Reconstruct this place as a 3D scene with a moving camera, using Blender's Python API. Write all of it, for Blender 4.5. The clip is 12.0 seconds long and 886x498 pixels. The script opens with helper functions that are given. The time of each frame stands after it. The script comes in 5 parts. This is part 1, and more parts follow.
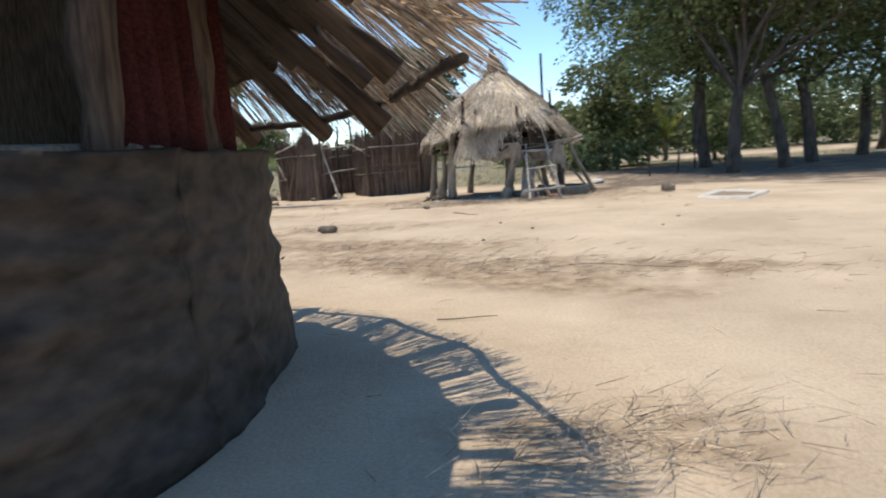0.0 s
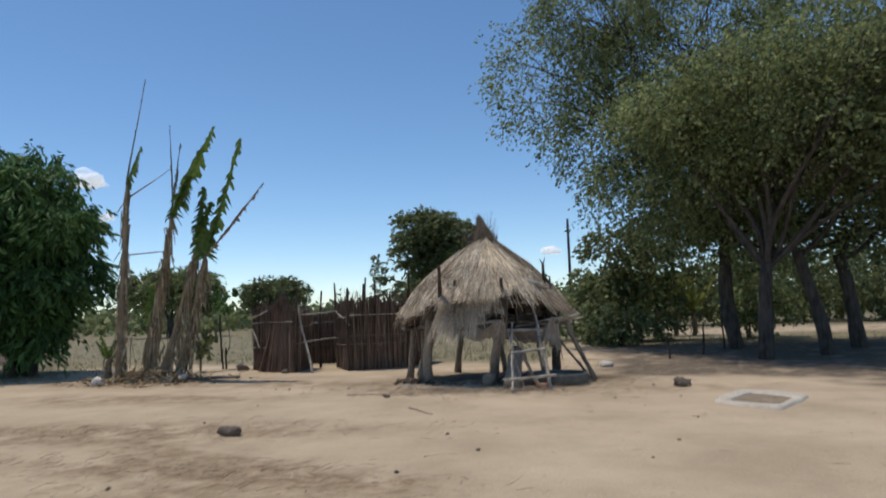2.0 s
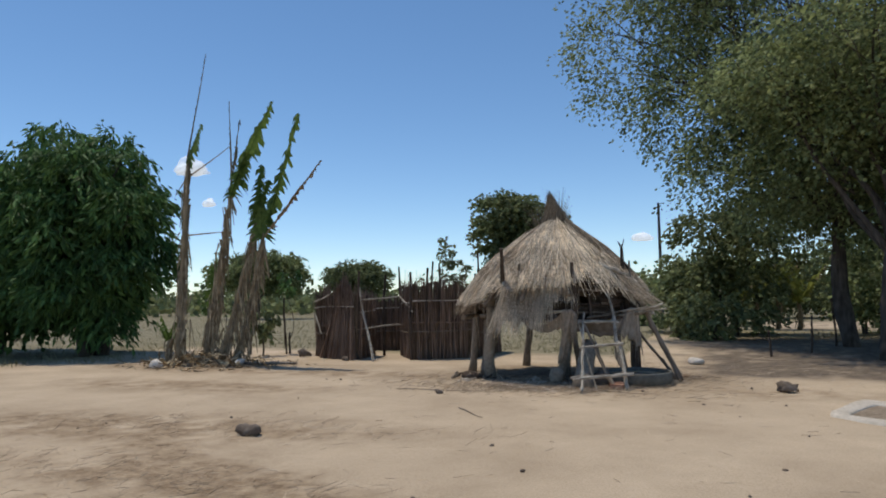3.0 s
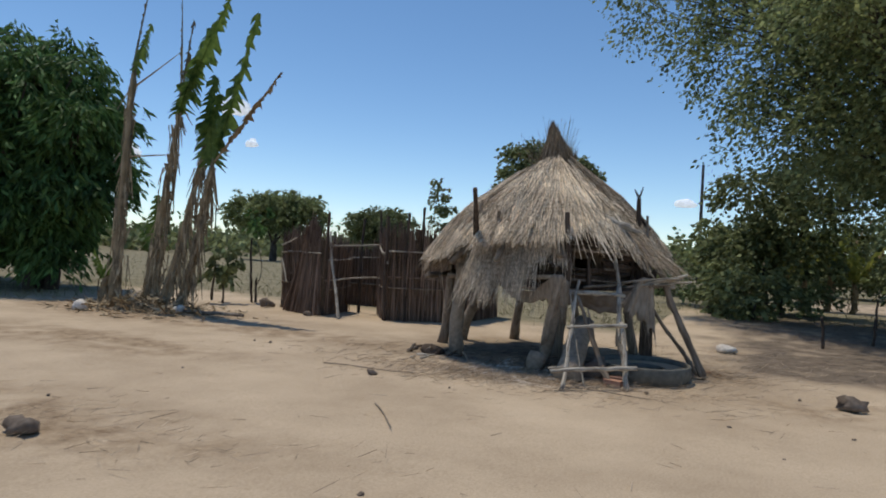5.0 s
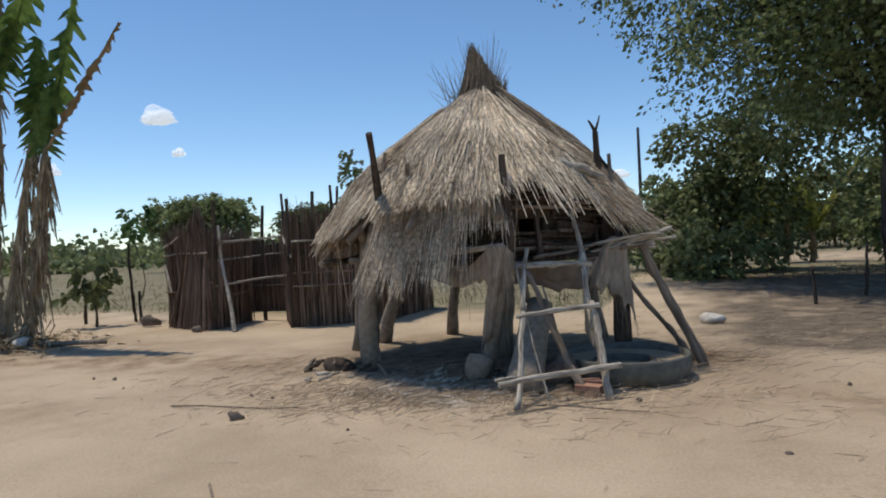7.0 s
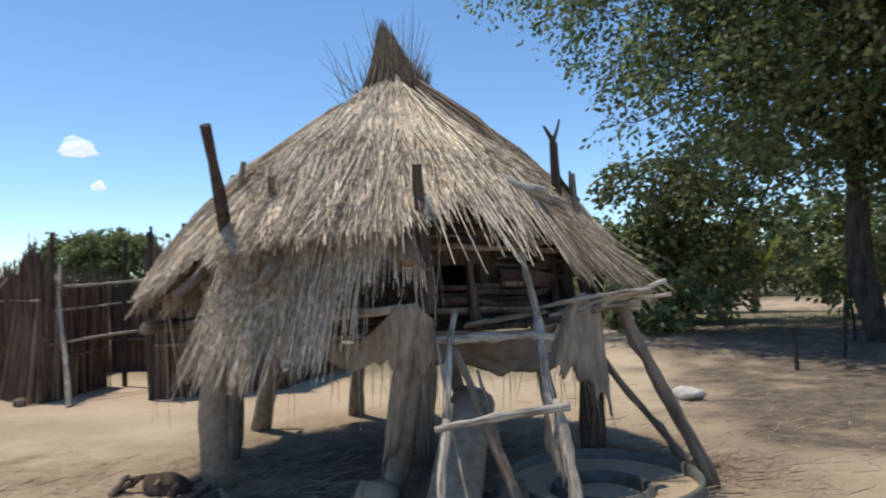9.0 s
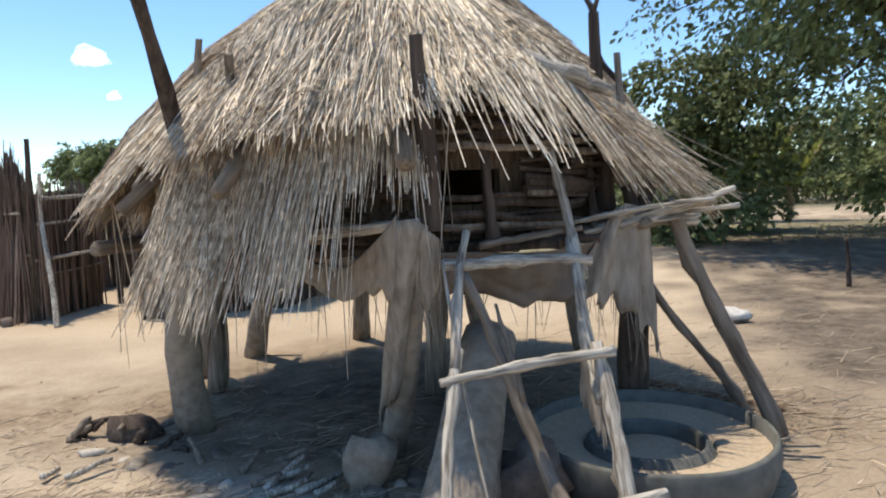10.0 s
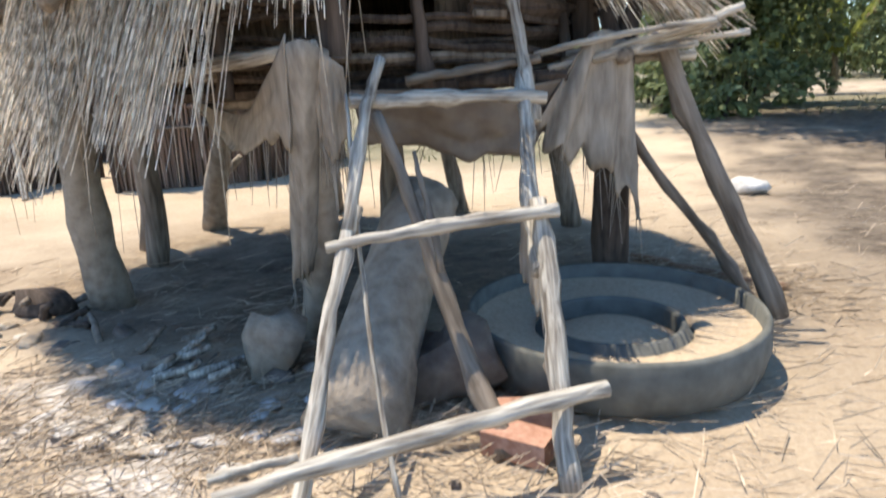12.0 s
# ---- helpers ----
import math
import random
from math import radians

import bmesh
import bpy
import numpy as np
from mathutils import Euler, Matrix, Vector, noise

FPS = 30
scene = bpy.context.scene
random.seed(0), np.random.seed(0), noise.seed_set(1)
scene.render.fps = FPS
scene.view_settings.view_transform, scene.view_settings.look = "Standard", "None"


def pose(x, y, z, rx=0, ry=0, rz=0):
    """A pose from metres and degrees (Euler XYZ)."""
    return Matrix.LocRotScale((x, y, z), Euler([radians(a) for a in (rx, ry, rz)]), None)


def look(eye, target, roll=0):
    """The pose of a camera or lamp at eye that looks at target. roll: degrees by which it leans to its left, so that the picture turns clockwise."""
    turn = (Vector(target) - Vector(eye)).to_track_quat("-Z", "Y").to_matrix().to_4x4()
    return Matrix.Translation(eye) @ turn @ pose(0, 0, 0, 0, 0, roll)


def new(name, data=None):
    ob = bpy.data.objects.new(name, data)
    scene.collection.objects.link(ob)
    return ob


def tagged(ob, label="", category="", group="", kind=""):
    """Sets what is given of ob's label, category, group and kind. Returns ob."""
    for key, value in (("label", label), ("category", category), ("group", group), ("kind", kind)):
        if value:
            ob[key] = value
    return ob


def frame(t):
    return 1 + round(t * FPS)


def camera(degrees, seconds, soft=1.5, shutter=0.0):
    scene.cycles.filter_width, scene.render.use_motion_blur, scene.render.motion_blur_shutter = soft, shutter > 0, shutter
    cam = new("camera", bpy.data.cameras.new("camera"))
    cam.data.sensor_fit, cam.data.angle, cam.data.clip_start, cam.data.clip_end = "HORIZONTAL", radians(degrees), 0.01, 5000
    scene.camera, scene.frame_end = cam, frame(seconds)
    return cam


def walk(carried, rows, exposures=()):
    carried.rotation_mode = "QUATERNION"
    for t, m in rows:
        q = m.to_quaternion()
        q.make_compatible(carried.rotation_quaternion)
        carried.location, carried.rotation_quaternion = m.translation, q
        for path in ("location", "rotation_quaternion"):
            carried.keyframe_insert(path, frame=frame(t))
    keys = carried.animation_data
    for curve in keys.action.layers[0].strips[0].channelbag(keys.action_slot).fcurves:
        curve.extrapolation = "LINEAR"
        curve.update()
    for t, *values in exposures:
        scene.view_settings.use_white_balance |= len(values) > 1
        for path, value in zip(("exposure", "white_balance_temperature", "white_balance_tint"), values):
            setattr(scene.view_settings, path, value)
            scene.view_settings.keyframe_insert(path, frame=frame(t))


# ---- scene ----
cam = camera(67.0, 12.0, soft=1.9, shutter=0.3)
PATH = [
    (0, (1.984, -3.095, 1.106), (1.591, -1.154, 0.822), -3.9),
    (0.2, (2.117, -2.898, 1.12), (1.611, -0.986, 0.825), -2.9),
    (0.5, (2.28, -2.561, 1.207), (1.655, -0.674, 0.98), -1.4),
    (0.7, (2.348, -2.293, 1.331), (1.931, -0.337, 1.275), -2.2),
    (0.8, (2.377, -2.156, 1.392), (2.018, -0.188, 1.37), -2.6),
    (1, (2.444, -1.906, 1.455), (2.119, 0.067, 1.513), -3.3),
    (1.2, (2.541, -1.711, 1.429), (2.113, 0.238, 1.559), -2.2),
    (1.5, (2.684, -1.427, 1.381), (2.085, 0.48, 1.448), -0.6),
    (2, (2.778, -0.745, 1.401), (2.301, 1.188, 1.589), -1.9),
    (2.2, (2.82, -0.47, 1.414), (2.258, 1.433, 1.663), -1.9),
    (2.5, (2.861, -0.076, 1.425), (2.179, 1.791, 1.646), -1.9),
    (4.5, (2.82, 2.808, 1.327), (2.062, 4.659, 1.371), 0.7),
    (5, (2.844, 3.524, 1.426), (2.017, 5.345, 1.437), 2.9),
    (5.5, (2.623, 4.062, 1.327), (1.957, 5.945, 1.424), -0.8),
    (6, (2.535, 4.641, 1.353), (1.718, 6.466, 1.317), 1.5),
    (6.5, (2.379, 5.238, 1.286), (1.709, 7.122, 1.292), 1.1),
    (6.7, (2.331, 5.531, 1.262), (1.656, 7.413, 1.235), -1.1),
    (8.3, (1.998, 7.354, 1.256), (1.326, 9.238, 1.246), -4.9),
    (8.5, (1.953, 7.558, 1.308), (1.265, 9.436, 1.349), -4.0),
    (9, (1.821, 8.054, 1.348), (1.349, 9.995, 1.443), -2.1),
    (9.2, (1.771, 8.24, 1.341), (1.358, 10.196, 1.412), -2.0),
    (9.5, (1.714, 8.503, 1.327), (1.284, 10.456, 1.374), -1.9),
    (10, (1.664, 8.876, 1.344), (1.13, 10.796, 1.171), -2.4),
    (10.5, (1.613, 9.116, 1.326), (1.085, 11.028, 1.067), 0.3),
    (11, (1.654, 9.338, 1.272), (1.111, 11.231, 0.921), -3.7),
    (11.5, (1.824, 9.533, 1.193), (1.227, 11.415, 0.877), -1.8),
    (12, (1.899, 9.541, 1.107), (1.287, 11.375, 0.597), -2.8),
]
walk(cam, [(t, look(eye, target, roll)) for t, eye, target, roll in PATH],
     [(0, 0.3), (0.5, 0.1), (1, -0.22), (1.5, -0.4), (2.5, -0.47), (5.5, -0.5), (6.7, -0.42), (8.5, -0.2), (9.5, 0.15), (10.5, 0.58), (12, 0.95)])

# ---- light ----
SUN_ELEVATION, SUN_TURN = radians(73), radians(-72)
to_sun = Vector((math.cos(SUN_ELEVATION) * math.sin(SUN_TURN), math.cos(SUN_ELEVATION) * math.cos(SUN_TURN), math.sin(SUN_ELEVATION)))
world = bpy.data.worlds.new("sky")
scene.world = world
world.use_nodes = True
sky = world.node_tree.nodes.new("ShaderNodeTexSky")
sky.sky_type, sky.sun_disc = "NISHITA", False
sky.sun_elevation, sky.sun_rotation = SUN_ELEVATION, SUN_TURN
sky.altitude, sky.air_density, sky.dust_density, sky.ozone_density = 1500, 0.92, 0.0, 1.6
background = world.node_tree.nodes["Background"]
clear_air = world.node_tree.nodes.new("ShaderNodeHueSaturation")
clear_air.inputs["Hue"].default_value, clear_air.inputs["Saturation"].default_value = 0.497, 1.12
world.node_tree.links.new(sky.outputs[0], clear_air.inputs["Color"])
world.node_tree.links.new(clear_air.outputs[0], background.inputs[0])
background.inputs[1].default_value = 0.19
sun = new("sun", bpy.data.lights.new("sun", "SUN"))
sun.data.energy, sun.data.angle, sun.data.color = 4.0, radians(0.55), (1.0, 0.905, 0.76)
sun.matrix_world = look(to_sun * 50, (0, 0, 0))
scene.view_settings.exposure = 0.0

# ---- materials ----
def shader(name, low, high, scale=20.0, rough=0.9, bump=0.3, stretch=(1, 1, 1), spread=0.0, second=3.0, metal=0.0, translucent=0.0, distance=0.01, streak=None):
    """A surface whose colour runs from low to high by noise at two sizes, with relief. spread: how far each piece differs in brightness."""
    m = bpy.data.materials.new(name)
    m.use_nodes = True
    t, n = m.node_tree, m.node_tree.nodes
    link = t.links.new
    bsdf = n["Principled BSDF"]
    where = n.new("ShaderNodeTexCoord")
    mapping = n.new("ShaderNodeMapping")
    mapping.inputs["Scale"].default_value = stretch
    link(where.outputs["Object"], mapping.inputs[0])
    fine, broad = n.new("ShaderNodeTexNoise"), n.new("ShaderNodeTexNoise")
    fine.inputs["Scale"].default_value, fine.inputs["Detail"].default_value = scale, 6
    broad.inputs["Scale"].default_value, broad.inputs["Detail"].default_value = second, 3
    link(mapping.outputs[0], fine.inputs["Vector"])
    link(where.outputs["Object"], broad.inputs["Vector"])
    add = n.new("ShaderNodeMath")
    add.operation = "MULTIPLY_ADD"
    link(fine.outputs[0], add.inputs[0])
    add.inputs[1].default_value = 0.6
    half = n.new("ShaderNodeMath")
    half.operation = "MULTIPLY"
    half.inputs[1].default_value = 0.4
    link(broad.outputs[0], half.inputs[0])
    link(half.outputs[0], add.inputs[2])
    ramp = n.new("ShaderNodeValToRGB")
    ramp.color_ramp.elements[0].position, ramp.color_ramp.elements[1].position = 0.36, 0.64
    ramp.color_ramp.elements[0].color, ramp.color_ramp.elements[1].color = (*low, 1), (*high, 1)
    link(add.outputs[0], ramp.inputs[0])
    colour = ramp.outputs[0]
    if spread:
        geo = n.new("ShaderNodeNewGeometry")
        span = n.new("ShaderNodeMapRange")
        span.inputs["To Min"].default_value, span.inputs["To Max"].default_value = 1 - spread, 1 + spread
        link(geo.outputs["Random Per Island"], span.inputs[0])
        mix = n.new("ShaderNodeVectorMath")
        mix.operation = "SCALE"
        link(colour, mix.inputs[0])
        link(span.outputs[0], mix.inputs["Scale"])
        colour = mix.outputs[0]
    link(colour, bsdf.inputs["Base Color"])
    bsdf.inputs["Roughness"].default_value, bsdf.inputs["Metallic"].default_value = rough, metal
    bsdf.inputs["Specular IOR Level"].default_value = 0.25
    if bump:
        relief = n.new("ShaderNodeBump")
        relief.inputs["Strength"].default_value, relief.inputs["Distance"].default_value = bump, distance
        link(fine.outputs[0], relief.inputs["Height"])
        link(relief.outputs[0], bsdf.inputs["Normal"])
    if translucent:
        glow = n.new("ShaderNodeBsdfTranslucent")
        blend = n.new("ShaderNodeMixShader")
        blend.inputs[0].default_value = translucent
        link(colour, glow.inputs[0])
        link(bsdf.outputs[0], blend.inputs[1])
        link(glow.outputs[0], blend.inputs[2])
        link(blend.outputs[0], n["Material Output"].inputs[0])
    return m


STRAW = shader("straw", (0.35, 0.265, 0.18), (0.93, 0.81, 0.63), 30, 0.75, 0.2, spread=0.6, second=1.5)
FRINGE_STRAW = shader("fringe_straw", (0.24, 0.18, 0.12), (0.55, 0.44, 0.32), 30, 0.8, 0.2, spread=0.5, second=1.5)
HUT_STRAW = shader("brown_straw", (0.22, 0.16, 0.11), (0.58, 0.46, 0.34), 30, 0.8, 0.2, spread=0.5, second=1.5)
OLD_STRAW = shader("old_straw", (0.13, 0.095, 0.065), (0.34, 0.27, 0.19), 30, 0.85, 0.2, spread=0.5, second=1.5)
# Backing behind straw and sticks; the shade under the roofs is in its colour.
DARK_BACKING = shader("dark_backing", (0.05, 0.035, 0.022), (0.16, 0.115, 0.075), 60, 0.95, 0.8, (1, 1, 0.15), distance=0.03)
REED = shader("reed", (0.12, 0.078, 0.056), (0.30, 0.21, 0.155), 25, 0.9, 0.3, (1, 1, 0.1), spread=0.4, second=1.2)
BARK = shader("bark", (0.11, 0.085, 0.062), (0.32, 0.26, 0.20), 40, 0.9, 0.7, (1, 1, 0.08), spread=0.08)
DARK_WOOD = shader("dark_wood", (0.032, 0.023, 0.017), (0.115, 0.085, 0.065), 40, 0.9, 0.6, (1, 1, 0.08), spread=0.3)
RAFTER_WOOD = shader("smoked_wood", (0.035, 0.024, 0.017), (0.125, 0.088, 0.062), 40, 0.9, 0.6, (1, 1, 0.08), spread=0.08)
GREY_WOOD = shader("weathered_wood", (0.12, 0.095, 0.072), (0.66, 0.60, 0.50), 70, 0.8, 0.9, (1, 1, 0.07), spread=0.12)
WARM_WOOD = shader("warm_wood", (0.15, 0.085, 0.05), (0.34, 0.21, 0.13), 35, 0.85, 0.5, (1, 1, 0.08), spread=0.08)
MUD = shader("mud", (0.21, 0.168, 0.125), (0.38, 0.32, 0.25), 18, 0.95, 0.6, distance=0.02)
TARP = shader("tarp", (0.020, 0.015, 0.011), (0.078, 0.059, 0.044), 7, 0.7, 0.18, (1, 1, 2), distance=0.02, second=1.2)
RED_CLOTH = shader("red_cloth", (0.025, 0.006, 0.006), (0.085, 0.02, 0.016), 60, 0.95, 0.4)
SACK = shader("sack", (0.20, 0.165, 0.128), (0.40, 0.345, 0.28), 30, 0.95, 0.6, (1, 1, 0.2), second=5.0)
CLOTH = shader("dusty_cloth", (0.15, 0.12, 0.095), (0.23, 0.19, 0.15), 12, 0.95, 0.5, second=4.0)
RUBBER = shader("rubber", (0.085, 0.084, 0.072), (0.165, 0.162, 0.14), 14, 0.8, 0.12)
STONE = shader("stone", (0.10, 0.075, 0.06), (0.22, 0.18, 0.145), 15, 0.9, 0.6, distance=0.02)
PALE_STONE = shader("pale_stone", (0.45, 0.41, 0.37), (0.72, 0.68, 0.62), 20, 0.9, 0.5)
CONCRETE = shader("concrete", (0.42, 0.37, 0.30), (0.60, 0.54, 0.46), 20, 0.9, 0.4)
BASIN_EARTH = shader("basin_earth", (0.17, 0.13, 0.09), (0.33, 0.26, 0.19), 25, 0.95, 0.6)
BRICK = shader("brick", (0.30, 0.15, 0.10), (0.48, 0.29, 0.21), 40, 0.95, 0.4)
LEAF = shader("acacia_leaf", (0.11, 0.14, 0.055), (0.31, 0.35, 0.16), 2.0, 0.6, 0, spread=0.45, second=0.5, translucent=0.5)
DARK_LEAF = shader("mango_leaf", (0.045, 0.095, 0.03), (0.13, 0.235, 0.07), 2.0, 0.62, 0, spread=0.45, second=0.6, translucent=0.3)
BUSH_LEAF = shader("bush_leaf", (0.105, 0.128, 0.055), (0.26, 0.29, 0.13), 1.5, 0.7, 0, spread=0.45, second=0.3, translucent=0.3)
YELLOW_LEAF = shader("yellowing_leaf", (0.12, 0.15, 0.03), (0.36, 0.38, 0.10), 6, 0.6, 0.3, second=1.5, translucent=0.45)
BANANA_LEAF = shader("banana_leaf", (0.04, 0.085, 0.02), (0.17, 0.25, 0.06), 9, 0.55, 0.3, second=4, translucent=0.4)
DRY_LEAF = shader("dry_leaf", (0.17, 0.125, 0.075), (0.42, 0.34, 0.22), 8, 0.9, 0.3, spread=0.4)
BANANA_STEM = shader("banana_stem", (0.14, 0.11, 0.065), (0.38, 0.29, 0.18), 12, 0.85, 0.5, (1, 1, 0.08), distance=0.02)
TREE_BARK = shader("tree_bark", (0.045, 0.036, 0.028), (0.12, 0.098, 0.08), 12, 0.95, 0.8, (1, 1, 0.2), distance=0.03)
POLE = shader("pole_wood", (0.05, 0.045, 0.045), (0.10, 0.09, 0.085), 10, 0.9, 0.3)
GRASS = shader("dry_grass", (0.11, 0.115, 0.05), (0.26, 0.24, 0.13), 1.0, 0.9, 0, spread=0.4, second=0.2)


def ground_material():
    m = bpy.data.materials.new("sand")
    m.use_nodes = True
    n, link = m.node_tree.nodes, m.node_tree.links.new
    bsdf = n["Principled BSDF"]
    bsdf.inputs["Roughness"].default_value = 0.95
    bsdf.inputs["Specular IOR Level"].default_value = 0.15
    where = n.new("ShaderNodeTexCoord")

    def noise_at(scale, detail=5.0, rough=0.6):
        t = n.new("ShaderNodeTexNoise")
        t.inputs["Scale"].default_value, t.inputs["Detail"].default_value, t.inputs["Roughness"].default_value = scale, detail, rough
        link(where.outputs["Object"], t.inputs["Vector"])
        return t.outputs[0]

    def ramp(source, a, b, low, high):
        r = n.new("ShaderNodeValToRGB")
        r.color_ramp.elements[0].position, r.color_ramp.elements[1].position = a, b
        r.color_ramp.elements[0].color, r.color_ramp.elements[1].color = (*low, 1), (*high, 1)
        link(source, r.inputs[0])
        return r.outputs[0]

    def mix(how, a, b, kind="MIX"):
        x = n.new("ShaderNodeMix")
        x.data_type, x.blend_type = "RGBA", kind
        if isinstance(how, float):
            x.inputs[0].default_value = how
        else:
            link(how, x.inputs[0])
        link(a, x.inputs[6])
        link(b, x.inputs[7])
        return x.outputs[2]

    def layer(name):
        a = n.new("ShaderNodeAttribute")
        a.attribute_name = name
        return a.outputs["Fac"]

    sand = ramp(noise_at(0.6), 0.35, 0.65, (0.47, 0.37, 0.26), (0.62, 0.50, 0.36))
    grains = ramp(noise_at(55.0, 8.0, 0.75), 0.33, 0.6, (0.74, 0.71, 0.68), (1.0, 1.0, 1.0))
    sand = mix(1.0, sand, grains, "MULTIPLY")
    dirt = ramp(noise_at(5.0, 9.0, 0.8), 0.36, 0.64, (0.19, 0.13, 0.08), (0.47, 0.36, 0.24))
    ash = ramp(noise_at(9.0, 8.0, 0.75), 0.38, 0.62, (0.36, 0.31, 0.26), (0.74, 0.70, 0.65))
    field = ramp(noise_at(1.5, 8.0, 0.7), 0.35, 0.65, (0.15, 0.135, 0.08), (0.30, 0.26, 0.17))
    # Brown leaf litter, made darker to hold tree and granary shade as well.
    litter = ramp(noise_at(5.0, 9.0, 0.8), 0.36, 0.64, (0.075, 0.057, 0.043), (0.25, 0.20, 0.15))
    colour = mix(layer("dirt"), sand, dirt)
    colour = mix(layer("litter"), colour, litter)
    colour = mix(layer("ash"), colour, ash)
    colour = mix(layer("field"), colour, field)
    link(colour, bsdf.inputs["Base Color"])
    add = n.new("ShaderNodeMath")
    add.operation = "ADD"
    link(noise_at(45.0, 8.0, 0.7), add.inputs[0])
    link(noise_at(7.0, 4.0), add.inputs[1])
    relief = n.new("ShaderNodeBump")
    relief.inputs["Strength"].default_value, relief.inputs["Distance"].default_value = 0.55, 0.03
    link(add.outputs[0], relief.inputs["Height"])
    link(relief.outputs[0], bsdf.inputs["Normal"])
    return m


SAND = ground_material()

# ---- building tools ----
dice = random.Random(7)
rng = np.random.default_rng(11)


def thing(name, label, category, at=(0, 0, 0), group="", kind=""):
    ob = new(name)
    ob.location = at
    ob.empty_display_size = 0.2
    return tagged(ob, label, category, group, kind)


class Shape:
    """Vertices and faces gathered in world metres, then made into one mesh."""

    def __init__(self):
        self.v, self.f, self.count = [], [], 0

    def put(self, verts, faces):
        self.v.append(np.asarray(verts, float).reshape(-1, 3))
        self.f.extend([tuple(i + self.count for i in f) for f in faces])
        self.count += len(self.v[-1])

    def tube(self, path, radii, sides=6, rough=0.0, flat=1.0):
        """A round stick along a path of points, with its ends closed."""
        pts = [Vector(p) for p in path]
        if not hasattr(radii, "__len__"):
            radii = [radii] * len(pts)
        ring = []
        side = None
        for i, p in enumerate(pts):
            along = (pts[min(i + 1, len(pts) - 1)] - pts[max(i - 1, 0)])
            along = along.normalized() if along.length > 1e-9 else Vector((0, 0, 1))
            if side is None:
                side = along.orthogonal().normalized()
            else:
                side = side - along * side.dot(along)
                side = side.normalized() if side.length > 1e-6 else along.orthogonal().normalized()
            up = along.cross(side)
            for k in range(sides):
                a = 2 * math.pi * k / sides
                r = radii[i] * (1 + (dice.uniform(-rough, rough) if rough else 0))
                ring.append(p + side * (math.cos(a) * r) + up * (math.sin(a) * r * flat))
        faces = []
        for i in range(len(pts) - 1):
            for k in range(sides):
                a, b = i * sides + k, i * sides + (k + 1) % sides
                faces.append((a, b, b + sides, a + sides))
        faces.append(tuple(range(sides))[::-1])
        faces.append(tuple(range((len(pts) - 1) * sides, len(pts) * sides)))
        self.put(ring, faces)

    def stick(self, a, b, r0, r1=None, bend=0.03, sides=6, steps=5, rough=0.12, kink=0.0):
        """A crooked stick from a to b."""
        a, b = Vector(a), Vector(b)
        r1 = r0 * 0.8 if r1 is None else r1
        long = (b - a).length
        off = [Vector([dice.uniform(-1, 1) * bend * long for _ in range(3)]) for _ in range(2)]
        path, radii = [], []
        for i in range(steps + 1):
            t = i / steps
            path.append(a.lerp(b, t) + off[0] * math.sin(t * math.pi) + off[1] * math.sin(2 * t * math.pi) * 0.5)
            if kink and 0 < i < steps:
                path[-1] += Vector([dice.gauss(0, kink * r0) for _ in range(3)])
            radii.append((r0 + (r1 - r0) * t) * dice.uniform(1 - rough, 1 + rough) * (1.25 if kink and dice.random() < 0.18 else 1.0))
        self.tube(path, radii, sides, rough * 0.6)

    def leaves(self, centres, size, droop=0.3, narrow=0.35, fold=0.12, along=None):
        """Small pointed leaves, each two triangles, at the given points."""
        c = np.asarray(centres, float)
        k = len(c)
        if not k:
            return
        d = rng.normal(size=(k, 3))
        if along is not None:
            d = d * 0.5 + along
        d[:, 2] = d[:, 2] * 0.6 - droop
        d /= np.linalg.norm(d, axis=1)[:, None]
        s = np.cross(d, rng.normal(size=(k, 3)))
        s /= np.linalg.norm(s, axis=1)[:, None]
        up = np.cross(d, s)
        z = size * rng.uniform(0.6, 1.3, (k, 1))
        quad = np.stack([c, c + d * z * 0.5 + s * z * narrow, c + d * z + up * z * fold, c + d * z * 0.5 - s * z * narrow], 1).reshape(-1, 3)
        base = self.count + 4 * np.arange(k)
        self.v.append(quad)
        self.f.extend(map(tuple, np.stack([base, base + 1, base + 2, base + 3], 1).tolist()))
        self.count += 4 * k

    def straws(self, starts, ends, radius, sag=0.0):
        """Thin three-sided straws, bent once, tapering."""
        a, b = np.asarray(starts, float), np.asarray(ends, float)
        k = len(a)
        if not k:
            return
        mid = (a + b) / 2
        mid[:, 2] += sag * np.linalg.norm(b - a, axis=1)
        d = b - a
        d /= np.linalg.norm(d, axis=1)[:, None] + 1e-9
        s = np.cross(d, rng.normal(size=(k, 3)))
        s /= np.linalg.norm(s, axis=1)[:, None] + 1e-9
        u = np.cross(d, s)
        r = radius * rng.uniform(0.6, 1.4, (k, 1))
        rings = []
        for p, w in ((a, 1.0), (mid, 0.9), (b, 0.45)):
            for q in range(3):
                rings.append(p + (s * math.cos(q * 2.0944) + u * math.sin(q * 2.0944)) * r * w)
        self.v.append(np.stack(rings, 1).reshape(-1, 3))
        base = self.count + 9 * np.arange(k)
        for i in (0, 3):
            for q in range(3):
                n = (q + 1) % 3
                self.f.extend(map(tuple, np.stack([base + i + q, base + i + n, base + i + 3 + n, base + i + 3 + q], 1).tolist()))
        self.count += 9 * k

